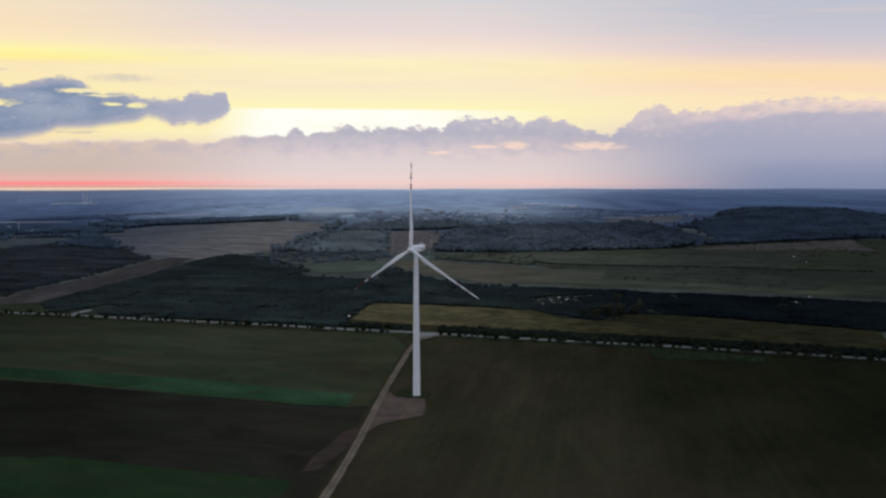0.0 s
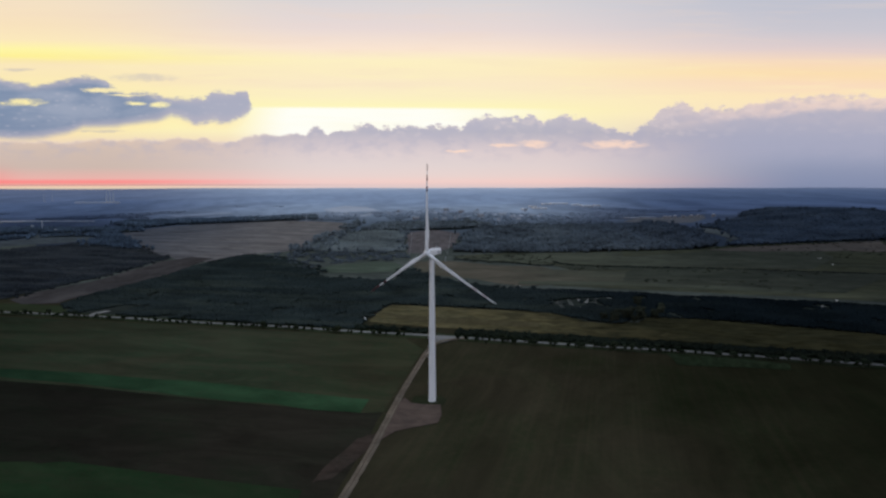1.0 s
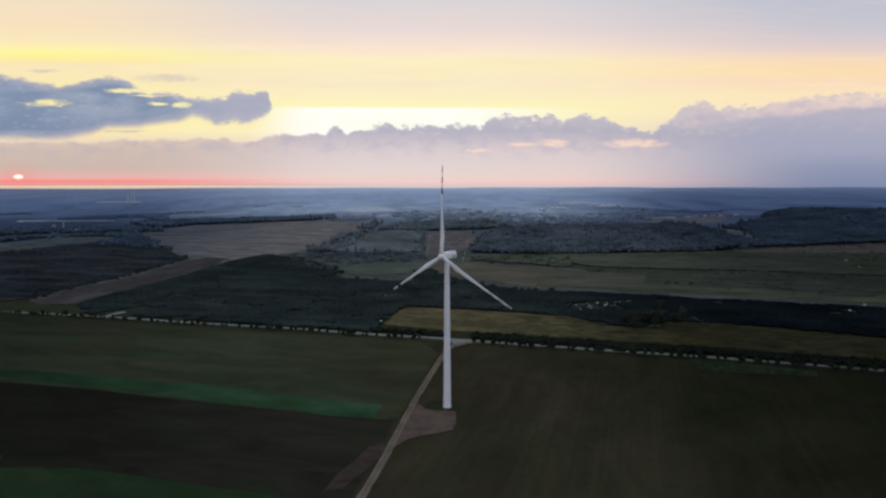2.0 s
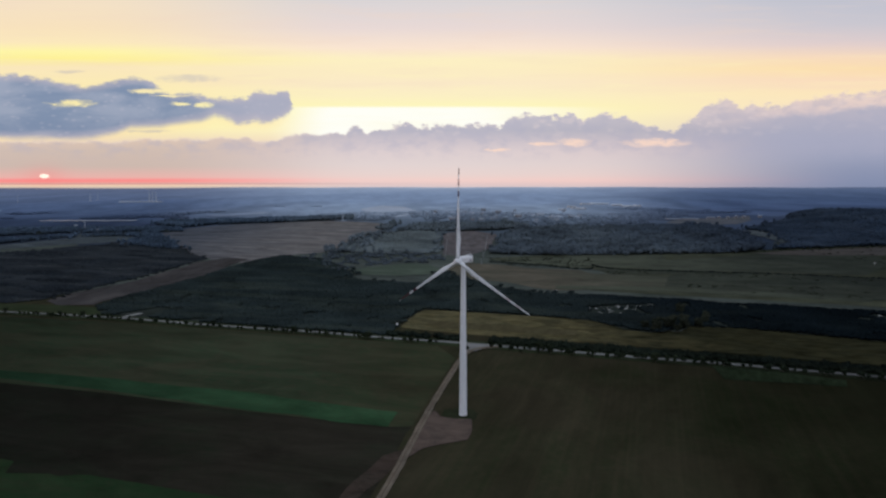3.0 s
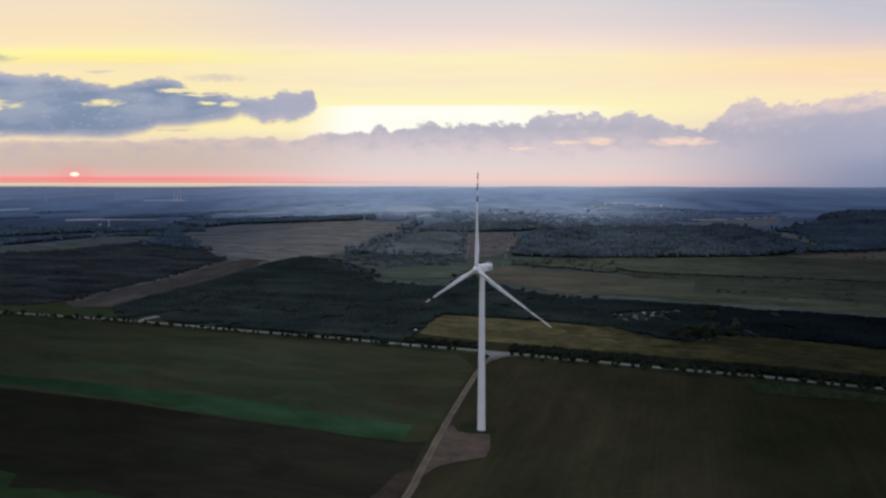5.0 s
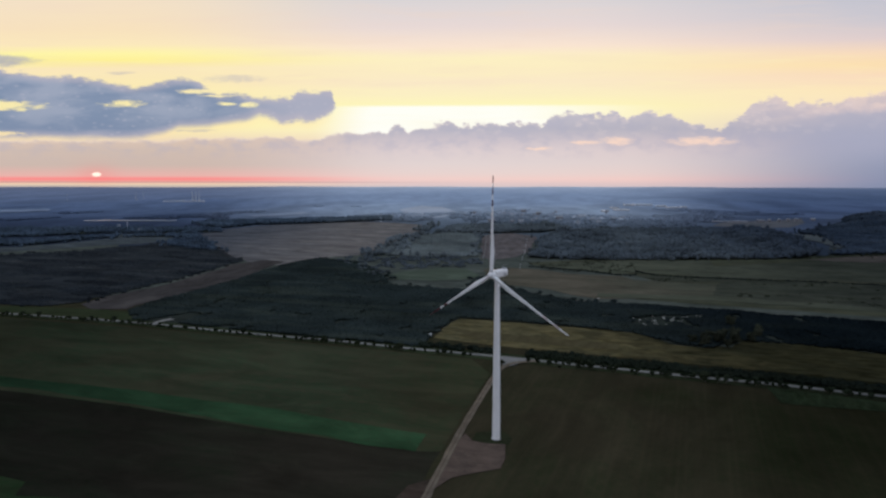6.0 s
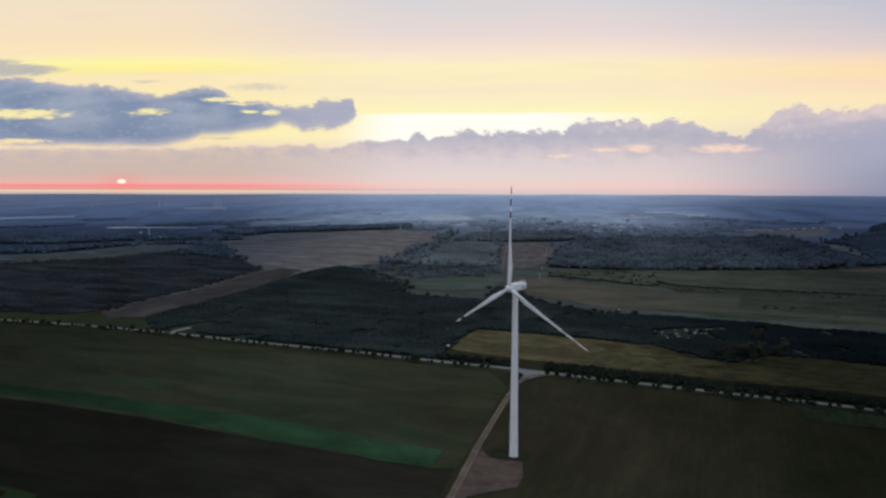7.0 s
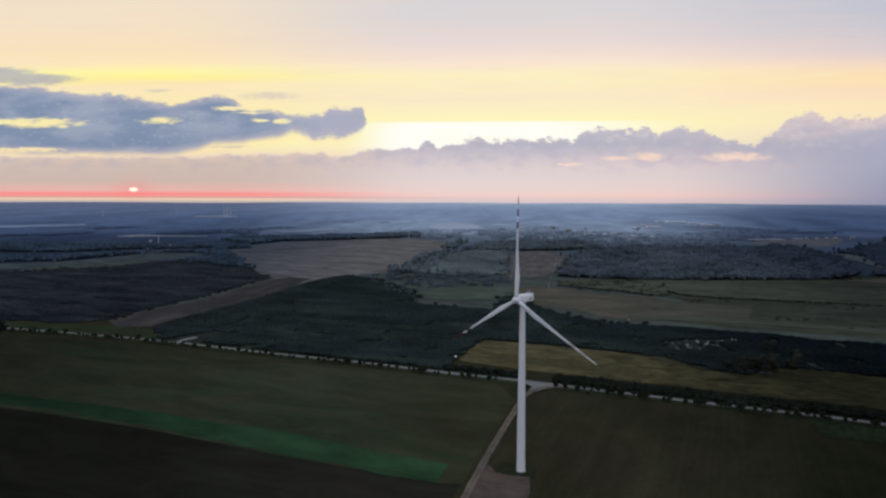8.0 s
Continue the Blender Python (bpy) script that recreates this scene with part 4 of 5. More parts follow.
def build_turbine():
    root = tagged(new("wind_turbine"), "tall white three-bladed wind turbine with red-banded blade tips", "wind turbine")
    part("foundation", lathe([(2.55, -0.3), (2.55, 0.4), (2.4, 0.6), (1.95, 0.75)]), "concrete", root, "pale round concrete foundation collar")
    cuts = [0.7, 21.0, 46.0, 77.6]

    def rad(h):
        return 1.96 - 0.80 * (h / 78) ** 1.15

    for lo, hi in zip(cuts, cuts[1:]):
        n = 8
        part("tower_section", lathe([(rad(lo + (hi - lo) * i / n), lo + (hi - lo) * i / n) for i in range(n + 1)], 48), "tower_white", root)
        part("flange", lathe([(rad(hi) + 0.012, hi - 0.1), (rad(hi) + 0.012, hi + 0.06)], 48), "tower_white", root)
    part("yaw_ring", lathe([(1.3, 77.5), (1.42, 77.7), (1.42, 78.2), (1.3, 78.3)]), "panel_grey", root, "grey yaw bearing ring")
    out = Vector((-math.sin(YAW) * math.cos(TILT), -math.cos(YAW) * math.cos(TILT), math.sin(TILT)))
    side = Vector((math.cos(YAW), -math.sin(YAW), 0))
    up = out.cross(side) * -1
    if up.z < 0:
        up = -up
    hub_at = Vector((-math.sin(YAW) * HUB_OUT, -math.cos(YAW) * HUB_OUT, HUB_H))
    axes = Matrix((side, out, up)).transposed().to_4x4()
    # nacelle: long rounded body behind the rotor
    body = box(3.5, 9.6, 3.7, 0.75, 4, (0, -6.2, 0.25))
    for v in body.verts:
        back = (-1.4 - v.co.y) / 9.6
        v.co.x *= 1 - 0.12 * max(0, back) ** 2
        if v.co.z < 0:
            v.co.z += 0.7 * max(0, back - 0.45)
    nacelle = part("nacelle", body, "turbine_white", root, "white rounded nacelle housing")
    nacelle.matrix_basis = Matrix.Translation(hub_at) @ axes
    for name, bm, mat, lab in (
            ("roof_hatch", box(1.7, 2.2, 0.14, 0.05, 2, (0, -6.0, 2.14)), "turbine_white", ""),
            ("cooler", box(2.5, 0.7, 0.7, 0.08, 2, (0, -10.2, 2.3)), "panel_grey", "grey roof cooler"),
            ("side_panel", box(0.08, 2.6, 1.1, 0.03, 1, (1.70, -8.4, 0.0)), "panel_grey", "grey vent panel"),
            ("side_panel", box(0.08, 2.6, 1.1, 0.03, 1, (-1.70, -8.4, 0.0)), "panel_grey", "grey vent panel"),
            ("anemometer", lathe([(0.07, 2.0), (0.06, 4.0), (0.2, 4.02), (0.2, 4.2)], 10), "steel", "thin wind sensor mast"),
            ("anemometer", lathe([(0.07, 2.0), (0.06, 3.6), (0.22, 3.62), (0.22, 3.75)], 10), "steel", "thin wind sensor mast")):
        if name == "anemometer":
            bmesh.ops.translate(bm, vec=(0.7 if bm.verts[:][-1].co.z > 4 else -0.7, -9.2, 0), verts=bm.verts)
        part(name, bm, mat, nacelle, lab)
    spin = lathe([(1.55, -1.5), (1.75, -1.2), (1.8, -0.3), (1.72, 0.5), (1.45, 1.2), (0.95, 1.75), (0.4, 2.0), (0.05, 2.05)], 36)
    bmesh.ops.rotate(spin, matrix=Matrix.Rotation(radians(-90), 3, "X"), verts=spin.verts)
    hub = part("hub", spin, "turbine_white", root, "white rounded spinner")
    hub.matrix_basis = Matrix.Translation(hub_at) @ axes
    for k in range(3):
        b = PHASE + k * 2 * math.pi / 3
        radial = side * math.sin(b) + up * math.cos(b)
        tang = side * math.cos(b) - up * math.sin(b)
        m = Matrix.Translation(hub_at) @ Matrix((tang, radial.cross(tang), radial)).transposed().to_4x4()
        blade = part("blade", blade_bm(1.2, BLADE_R, 40), "turbine_white", root, "long white tapered blade")
        blade.matrix_basis = m
        # bands differ by blade to fit the view; long tip bands paint in dark tips
        for lo, hi in ((0.683, 0.746), (0.8, 0.87), (0.915, 0.985)) if k == 0 else ((0.683, 0.746), (0.813, 0.885)) if k == 1 else ((0.69, 0.75), (0.813, 0.985)):
            part("red_band", blade_bm(BLADE_R * lo, BLADE_R * hi, 6, 0.035), "pale_red" if k == 1 else "signal_red", blade, "pale warning band" if k == 1 else "dark red warning band")
        part("blade_collar", lathe([(1.06, 1.3), (1.06, 1.75)], 28), "panel_grey", blade, "grey blade root collar")


build_turbine()
# ---- trees ----
RNG = np.random.default_rng(7)


def clump(seed, sub=2, tufts=24, squash=1.0):
    """One uneven crown of unit radius with loose sprays round it: vertices and triangles."""
    rng = np.random.default_rng(seed)
    bm = bmesh.new()
    bmesh.ops.create_icosphere(bm, subdivisions=sub, radius=1)
    verts = []
    for v in bm.verts:
        d = 0.72 + 0.42 * noise.noise(v.co * 1.7 + Vector((seed * 3.1, 0, 0))) + 0.22 * noise.noise(v.co * 4.5 + Vector((0, seed * 2.3, 0)))
        verts.append((v.co.x * d, v.co.y * d, v.co.z * d * squash))
    faces = [[v.index for v in f.verts] for f in bm.faces]
    bm.free()
    for _ in range(tufts):
        w = rng.normal(size=3)
        w[2] = abs(w[2]) * 0.9 - 0.25
        w = w / np.linalg.norm(w) * rng.uniform(0.68, 1.02)
        o = len(verts)
        for k in range(3):
            q = w + rng.normal(size=3) * 0.2
            verts.append((q[0], q[1], q[2] * squash))
        faces.append([o, o + 1, o + 2])
    return np.array(verts), np.array(faces)


def scatter(ring, gap, seed):
    """Jittered places inside an outline."""
    rng = np.random.default_rng(seed)
    ring = np.array(ring, float)
    lo, hi = ring.min(0), ring.max(0)
    gx, gy = np.meshgrid(np.arange(lo[0], hi[0], gap), np.arange(lo[1], hi[1], gap))
    pts = np.stack([gx.ravel(), gy.ravel()], 1)
    pts = pts + rng.uniform(-0.48, 0.48, pts.shape) * gap
    inside = np.zeros(len(pts), bool)
    for (x0, y0), (x1, y1) in zip(ring, np.roll(ring, -1, 0)):
        cross = ((y0 > pts[:, 1]) != (y1 > pts[:, 1])) & (pts[:, 0] < (x1 - x0) * (pts[:, 1] - y0) / (y1 - y0 + 1e-9) + x0)
        inside ^= cross
    return pts[inside]


def plant(name, pts, tall, wide, mat, label, seed, sub=2, tufts=24, category="wood", swell=0.25, swell_size=40.0):
    """One mesh of many trees: a short tapered trunk and an uneven crown for each."""
    rng = np.random.default_rng(seed)
    protos = [clump(seed * 10 + k, sub, tufts) for k in range(7)]
    verts, faces, n = [], [], 0
    trunk = np.array([(math.cos(a) * 0.12, math.sin(a) * 0.12, 0.0) for a in (0, 2.1, 4.2)] + [(0, 0, 1.0)])
    spike = np.array([(0, 1, 3), (1, 2, 3), (2, 0, 3)])
    zs = height(pts[:, 0], pts[:, 1])
    for (x, y), z in zip(pts, zs):
        h = rng.uniform(*tall) * (1 + swell * noise.noise((x / swell_size, y / swell_size, seed)))
        w = rng.uniform(*wide)
        v, f = protos[rng.integers(7)]
        a = rng.uniform(0, 6.28)
        c, s = math.cos(a), math.sin(a)
        q = np.stack([(v[:, 0] * c - v[:, 1] * s) * w + x, (v[:, 0] * s + v[:, 1] * c) * w + y, v[:, 2] * h * 0.5 + z + h * 0.5], 1)
        verts.append(q)
        faces.append(f + n)
        n += len(q)
        verts.append(trunk * (1, 1, h * 0.6) + (x, y, z - 0.2))
        faces.append(spike + n)
        n += 4
    verts, faces = np.concatenate(verts), np.concatenate(faces)
    me = bpy.data.meshes.new(name)
    me.vertices.add(len(verts))
    me.vertices.foreach_set("co", verts.astype(np.float32).ravel())
    me.loops.add(len(faces) * 3)
    me.loops.foreach_set("vertex_index", faces.astype(np.int32).ravel())
    me.polygons.add(len(faces))
    me.polygons.foreach_set("loop_start", np.arange(0, len(faces) * 3, 3, dtype=np.int32))
    me.polygons.foreach_set("use_smooth", np.ones(len(faces), bool))
    me.update(calc_edges=True)
    me.validate()
    me.materials.append(MATS[mat])
    return tagged(new(name, me), label, category, kind="stuff")


def clear_of(pts, spots):
    """Drops places that lie within r of (x, y, r)."""
    keep = np.ones(len(pts), bool)
    for x, y, r in spots:
        keep &= np.hypot(pts[:, 0] - x, pts[:, 1] - y) > r
    return pts[keep]


OPEN = [(-238, 265, 5), (113, 361, 6), (57, 318, 6), (63, 327, 5), (132, 258, 9), (145, 262, 10), (158, 268, 9), (170, 268, 8), (183, 272, 8), (128, 244, 8), (146, 246, 9), (162, 252, 8), (337, 199, 8), (354, 210, 8), (384, 232, 9), (25, 378, 8), (-262, 238, 16), (-257, 250, 15), (-252, 262, 12), (-41, 203, 6)]


def thinned(pts, seed, gate=0.5):
    """Leaves small uneven gaps."""
    return pts[np.array([noise.noise((x / 16, y / 26, seed)) < gate for x, y in pts.tolist()])]


near = thinned(clear_of(scatter(WOODS["near"], 2.8, 1), OPEN), 1.0)
far_half = near[:, 1] > 300
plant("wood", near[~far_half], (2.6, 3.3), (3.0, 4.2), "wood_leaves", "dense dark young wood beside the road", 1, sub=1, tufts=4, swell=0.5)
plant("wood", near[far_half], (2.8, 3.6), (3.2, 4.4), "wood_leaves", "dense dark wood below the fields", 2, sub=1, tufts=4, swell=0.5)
_heath = scatter(WOODS["west"], 3.4, 3)
_c, _s = math.cos(radians(14)), math.sin(radians(14))
_heath = _heath[np.array([noise.noise(((x * _c - y * _s) / 130, (x * _s + y * _c) / 22, 2.0)) + 0.5 * noise.noise((x / 40, y / 40, 9.0)) < 0.22 for x, y in _heath.tolist()])]
plant("wood", _heath, (1.0, 2.0), (2.6, 3.8), "heath_leaves", "dark low heath and scrub", 3, sub=1, tufts=3)
plant("wood", scatter(WOODS["crest"], 5, 4), (9, 13), (4, 6), "wood_leaves_hazy", "dark belt of trees on a crest", 4, sub=1, tufts=8)
plant("wood", scatter(WOODS["lane"], 4.8, 5), (5, 10), (2.4, 4), "wood_leaves_hazy", "uneven tree belt along pale fields", 5, sub=1, tufts=20)
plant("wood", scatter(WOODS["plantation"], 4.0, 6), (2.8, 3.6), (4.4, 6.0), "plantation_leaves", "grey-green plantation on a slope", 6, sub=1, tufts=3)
plant("wood", thinned(scatter(WOODS["vale"], 5.2, 10), 4.0, 0.2), (5, 10), (2.6, 4.2), "wood_leaves_hazy", "broken dark wood in the vale", 10, sub=1, tufts=16)
plant("wood", thinned(scatter([(-60, 1330), (20, 1180), (130, 1110), (320, 1130), (500, 1120), (500, 1240), (420, 1400), (20, 1480)], 10, 11), 6.0, 0.0), (3, 5.5), (6, 10), "far_leaves_hazy", "trees among far village houses", 11, sub=1, tufts=8)
plant("wood", scatter(WOODS["brow"], 5, 7), (6, 12), (2.6, 4.2), "wood_leaves_hazy", "trees along the brow of a hill", 7, sub=1, tufts=20)
plant("wood", scatter(WOODS["middle"], 5.0, 8), (7.0, 9.5), (5.5, 8.5), "wood_leaves_dim_haze", "broad dark wood behind pasture", 8, sub=1, tufts=6, swell=1.3, swell_size=26.0)
plant("wood", scatter(WOODS["hill"], 6.5, 12), (5, 6.5), (6.5, 9.5), "ridge_leaves_hazy", "dark wood on a flat-topped hill, tinted haze blue", 12, sub=1, tufts=3, swell=0.5, swell_size=45.0)
plant("wood", scatter(WOODS["ridge"], 5.5, 9), (5, 6.5), (6, 8.5), "ridge_leaves_hazy", "dark wooded ridge", 9, sub=1, tufts=3, swell=0.6, swell_size=38.0)


def fringe(ring, gap, spread, seed, share=0.7, closed=True):
    """Uneven places along an outline, some strayed out of it."""
    rng = np.random.default_rng(seed)
    out = []
    for (x0, y0), (x1, y1) in zip(ring, ring[1:] + (ring[:1] if closed else [])):
        n = max(1, int(math.hypot(x1 - x0, y1 - y0) / gap))
        for k in range(n):
            u = (k + rng.random()) / n
            x, y = x0 + (x1 - x0) * u, y0 + (y1 - y0) * u
            if rng.random() < share and noise.noise((x / 45, y / 45, seed)) > -0.15:
                d = rng.normal(size=2) * spread
                out.append((x + d[0], y + d[1]))
    return np.array(out)


_edge = clear_of(fringe(WOODS["near"][8:19], 5, 6, 80, closed=False), OPEN)
plant("wood", _edge, (3.0, 5.2), (2.4, 4.2), "wood_leaves", "ragged taller trees along the wood's upper edge", 80, tufts=22)
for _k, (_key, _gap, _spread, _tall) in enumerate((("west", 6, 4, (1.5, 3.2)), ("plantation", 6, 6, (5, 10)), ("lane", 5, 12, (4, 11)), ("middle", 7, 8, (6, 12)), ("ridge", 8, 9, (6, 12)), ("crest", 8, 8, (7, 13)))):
    plant("wood", fringe(WOODS[_key], _gap, _spread, 81 + _k), _tall, (2.0, 4.0), "heath_leaves" if _key == "west" else "ridge_leaves_hazy" if _key == "ridge" else "wood_leaves_dim_haze" if _key == "middle" else "wood_leaves_hazy", "ragged trees along the edge of a wood", 81 + _k, sub=2, tufts=16)
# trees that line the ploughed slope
plant("wood", fringe([(-80, 1150), (-115, 1000), (-130, 890), (-152, 780), (-165, 700), (-150, 690), (-118, 800), (-95, 980)], 5, 8, 90, 0.95), (6, 12), (3.5, 6.0), "wood_leaves_hazy", "tree line along the ploughed slope", 90, tufts=18)
# hedges between strips of pasture
for seed, line in enumerate(([(199, 552), (215, 514), (276, 487), (383, 457), (475, 415), (560, 380)], [(70, 596), (125, 563), (174, 517), (192, 521)])):
    pts = np.array([(p.x, p.y) for p in spline(line, 1.5)]) + np.random.default_rng(seed).normal(size=(len(spline(line, 1.5)), 2)) * 1.1
    plant("hedge", pts, (1.0, 2.2), (1.3, 2.4), "wood_leaves", "low dark hedge across pasture", 20 + seed, sub=1, tufts=8, category="hedge")


def belt(line, near_m, far_m, gap, seed, x0, x1):
    """Places in a band beside a line."""
    rng = np.random.default_rng(seed)
    out = []
    for i, p in enumerate(line[:-1]):
        if x0 < p.x < x1:
            d = (line[i + 1] - p).normalized()
            n = Vector((d.y, -d.x))
            for _ in range(max(1, round(6 * abs(far_m - near_m) / gap ** 2))):
                q = p + n * rng.uniform(near_m, far_m) + d * rng.uniform(0, 6)
                out.append((q.x, q.y))
    return np.array(out)


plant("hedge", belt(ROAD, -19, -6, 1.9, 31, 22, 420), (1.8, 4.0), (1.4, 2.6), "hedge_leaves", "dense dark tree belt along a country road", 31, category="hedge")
plant("hedge", belt(ROAD, -14, -6, 3.4, 32, -52, 4), (2.5, 4.5), (2.0, 3.2), "hedge_leaves", "dark shrubs along a country road", 32, category="hedge")
plant("hedge", belt(ROAD, 3, 13, 2.6, 33, -500, -436), (6, 12), (2, 3.6), "wood_leaves", "tall dark trees beside the road", 33, category="hedge")

# far woods and copses, their leaves tinted with painted haze
_r = np.sqrt(np.random.default_rng(40).uniform((1480 / 2350) ** 2, 1, 16000)) * 2350
_a = np.random.default_rng(41).uniform(-0.72, 0.72, 16000)
_keep = [noise.noise((a * r / 260, r / 330, 5.0)) + 0.45 * noise.noise((a * r / 90, r / 120, 8.0)) > 0.27 for a, r in zip(_a, _r)]
_pts = np.stack([EYE_X + _r * np.sin(_a), EYE_Y + _r * np.cos(_a)], 1)[np.array(_keep)]
_d = np.hypot(_pts[:, 0] - EYE_X, _pts[:, 1] - EYE_Y)
TOWN_OPEN = [(-238, 265, 5), (113, 361, 6), (57, 318, 6), (63, 327, 5), (-790, 1200, 80), (-700, 1240, 80), (-300, 1000, 260), (-420, 1130, 120), (-150, 1120, 100), (-110, 1650, 110), (-120, 1850, 90), (-500, 1500, 60), (-1300, 1560, 90), (720, 1380, 80), (150, 1290, 150), (500, 1200, 60), (620, 1180, 90), (560, 1900, 110), (-985, 2190, 60), (890, 1060, 330), (1150, 1150, 250), (720, 1250, 160)]
plant("wood", clear_of(_pts[_d < 2300], TOWN_OPEN), (1.6, 3.2), (8, 16), "far_leaves_hazy", "scattered far copses and tree belts", 42, sub=1, tufts=14)


def build_tree(name, seed, tall, wide, label, foliage="tree_leaves"):
    """A tapered trunk with limbs, and a crown of several leafy clumps."""
    rng = np.random.default_rng(seed)
    root = new(name)
    tagged(root, label, "tree", "roadside trees")
    bm = bmesh.new()
    limbs = [(Vector((0, 0, -0.2)), Vector((0.05 * tall * rng.normal(), 0.05 * tall * rng.normal(), tall * 0.72)), 0.03 * tall + 0.05)]
    for k in range(5):
        a = k * 1.26 + rng.uniform(-0.3, 0.3)
        z = tall * rng.uniform(0.25, 0.5)
        limbs.append((Vector((0, 0, z)), Vector((math.cos(a) * wide * 0.6, math.sin(a) * wide * 0.6, z + tall * 0.25)), 0.012 * tall + 0.02))
    for a, b, r in limbs:
        turn = (b - a).to_track_quat("Z", "Y").to_matrix()
        rings = []
        for at, k in ((a, 1.0), ((a + b) / 2, 0.7), (b, 0.25)):
            rings.append([bm.verts.new(at + turn @ Vector((math.cos(t) * r * k, math.sin(t) * r * k, 0))) for t in (0, 1.047, 2.094, 3.142, 4.189, 5.236)])
        for p, q in zip(rings, rings[1:]):
            for k in range(6):
                bm.faces.new((p[k], p[(k + 1) % 6], q[(k + 1) % 6], q[k]))
    part("trunk", bm, "bark", root)
    bm = bmesh.new()
    for k in range(9):
        v, f = clump(seed * 20 + k, 2, 40)
        a, z = rng.uniform(0, 6.28), tall * rng.uniform(0.3, 0.86)
        d = wide * rng.uniform(0.1, 0.62) * (1 if k else 0)
        size = wide * rng.uniform(0.38, 0.6)
        made = [bm.verts.new((q[0] * size + math.cos(a) * d, q[1] * size + math.sin(a) * d, max(0.15, q[2] * size * 0.9 + z))) for q in v]
        for t in f:
            bm.faces.new([made[i] for i in t])
    part("crown", bm, foliage, root)
    return root


TREES = [build_tree("tree", 50 + k, t, w, lab) for k, (t, w, lab) in enumerate((
    (2.6, 1.5, "small dark bushy tree beside the road"), (3.4, 1.8, "dark rounded young tree beside the road"),
    (2.0, 1.6, "low dark shrub on the road verge"), (4.4, 2.1, "taller dark tree beside the road"), (6.2, 3.4, "broad dark tree beside the road")))]
TREES.append(build_tree("tree", 57, 20, 11, "tall broad tree on the brow of a hill", "wood_leaves_hazy"))
_rng = random.Random(11)


def stand(proto, x, y, scale=1.0):
    m = Matrix.Translation((x, y, float(height(x, y)) + above(x, y) * 3)) @ Matrix.Rotation(_rng.uniform(0, 6.28), 4, "Z")
    ob = copy_thing(proto, m)
    ob.scale = (scale, scale, scale)
    return ob


for _i, _p in enumerate(ROAD[1:-1]):
    if not (-450 < _p.x < 330) or -8 < _p.x < 30:
        continue
    _d = (ROAD[_i + 2] - _p).normalized()
    _n = Vector((_d.y, -_d.x))
    for _ in range(2 if _rng.random() < 0.55 else 1):
        _q = _p + _n * _rng.uniform(3.6, 7.0) + _d * _rng.uniform(-3, 3)
        stand(TREES[_rng.choice((0, 0, 1, 2, 2, 3) if _p.x < 0 else (0, 1, 1, 2, 3, 3))], _q.x, _q.y, _rng.uniform(0.75, 1.25))
TREES.append(build_tree("tree", 59, 6.0, 3.6, "broad olive tree at the edge of a meadow", "grove_leaves"))
TREES[-1].matrix_basis = Matrix.Translation((172, 168, float(height(172, 168)) + 0.2))
for _x, _y, _k, _s in ((58, 118, 4, 1.1), (66, 114, 3, 1.2), (10, 127, 2, 1.1), (6, 131, 0, 0.9), (164, 1096, 5, 0.75), (158, 172, 6, 1.3), (168, 178, 6, 1.5), (180, 178, 6, 1.4), (188, 196, 6, 1.2), (163, 186, 6, 1.2), (150, 178, 6, 1.1), (176, 190, 6, 1.3), (194, 184, 6, 1.1), (205, 196, 6, 1.2), (212, 214, 6, 1.0), (200, 236, 6, 1.3)):
    stand(TREES[_k], _x, _y, _s)
for _k, (_x, _y) in enumerate(((46, 117), (78, 110), (92, 105), (108, 99), (130, 90), (150, 1100))):
    TREES[_k].matrix_basis = Matrix.Translation((_x, _y, float(height(_x, _y)) + 0.2))


# ---- buildings, poles and stones ----
def on_ground(ob, x, y, turn=0.0, scale=1.0, sink=0.0):
    ob.matrix_basis = Matrix.Translation((x, y, float(height(x, y)) + above(x, y) - sink)) @ Matrix.Rotation(radians(turn), 4, "Z") @ Matrix.Scale(scale, 4)
    return ob


def gable(w, d, h, over=0.4):
    bm = bmesh.new()
    a, b = w / 2 + over, d / 2 + over
    low = [bm.verts.new(p) for p in ((-a, -b, 0), (a, -b, 0), (a, b, 0), (-a, b, 0))]
    top = [bm.verts.new((-a, 0, h)), bm.verts.new((a, 0, h))]
    bm.faces.new(low[::-1])
    bm.faces.new((low[0], low[1], top[1], top[0]))
    bm.faces.new((low[2], low[3], top[0], top[1]))
    bm.faces.new((low[1], low[2], top[1]))
    bm.faces.new((low[3], low[0], top[0]))
    return bm


def build_house(w, d, h, wall, roof, label, group):
    root = tagged(new("house"), label, "house", group)
    part("wall", box(w, d, h + 1, at=(0, 0, (h - 1) / 2)), wall, root)
    r = part("roof", gable(w, d, d * 0.38), roof, root)
    r.location.z = h
    part("chimney", box(0.6, 0.6, 1.4, at=(w * 0.2, 0, d * 0.38)), "roof_tile", r)
    for k in (-1, 1):
        part("window", box(1.2, 0.12, 1.3, at=(k * w * 0.25, -d / 2 - 0.02, h * 0.55)), "dark_glass", root)
    part("door", box(1.0, 0.1, 2.0, at=(0, -d / 2 - 0.02, 1.0)), "bark", root)
    return root


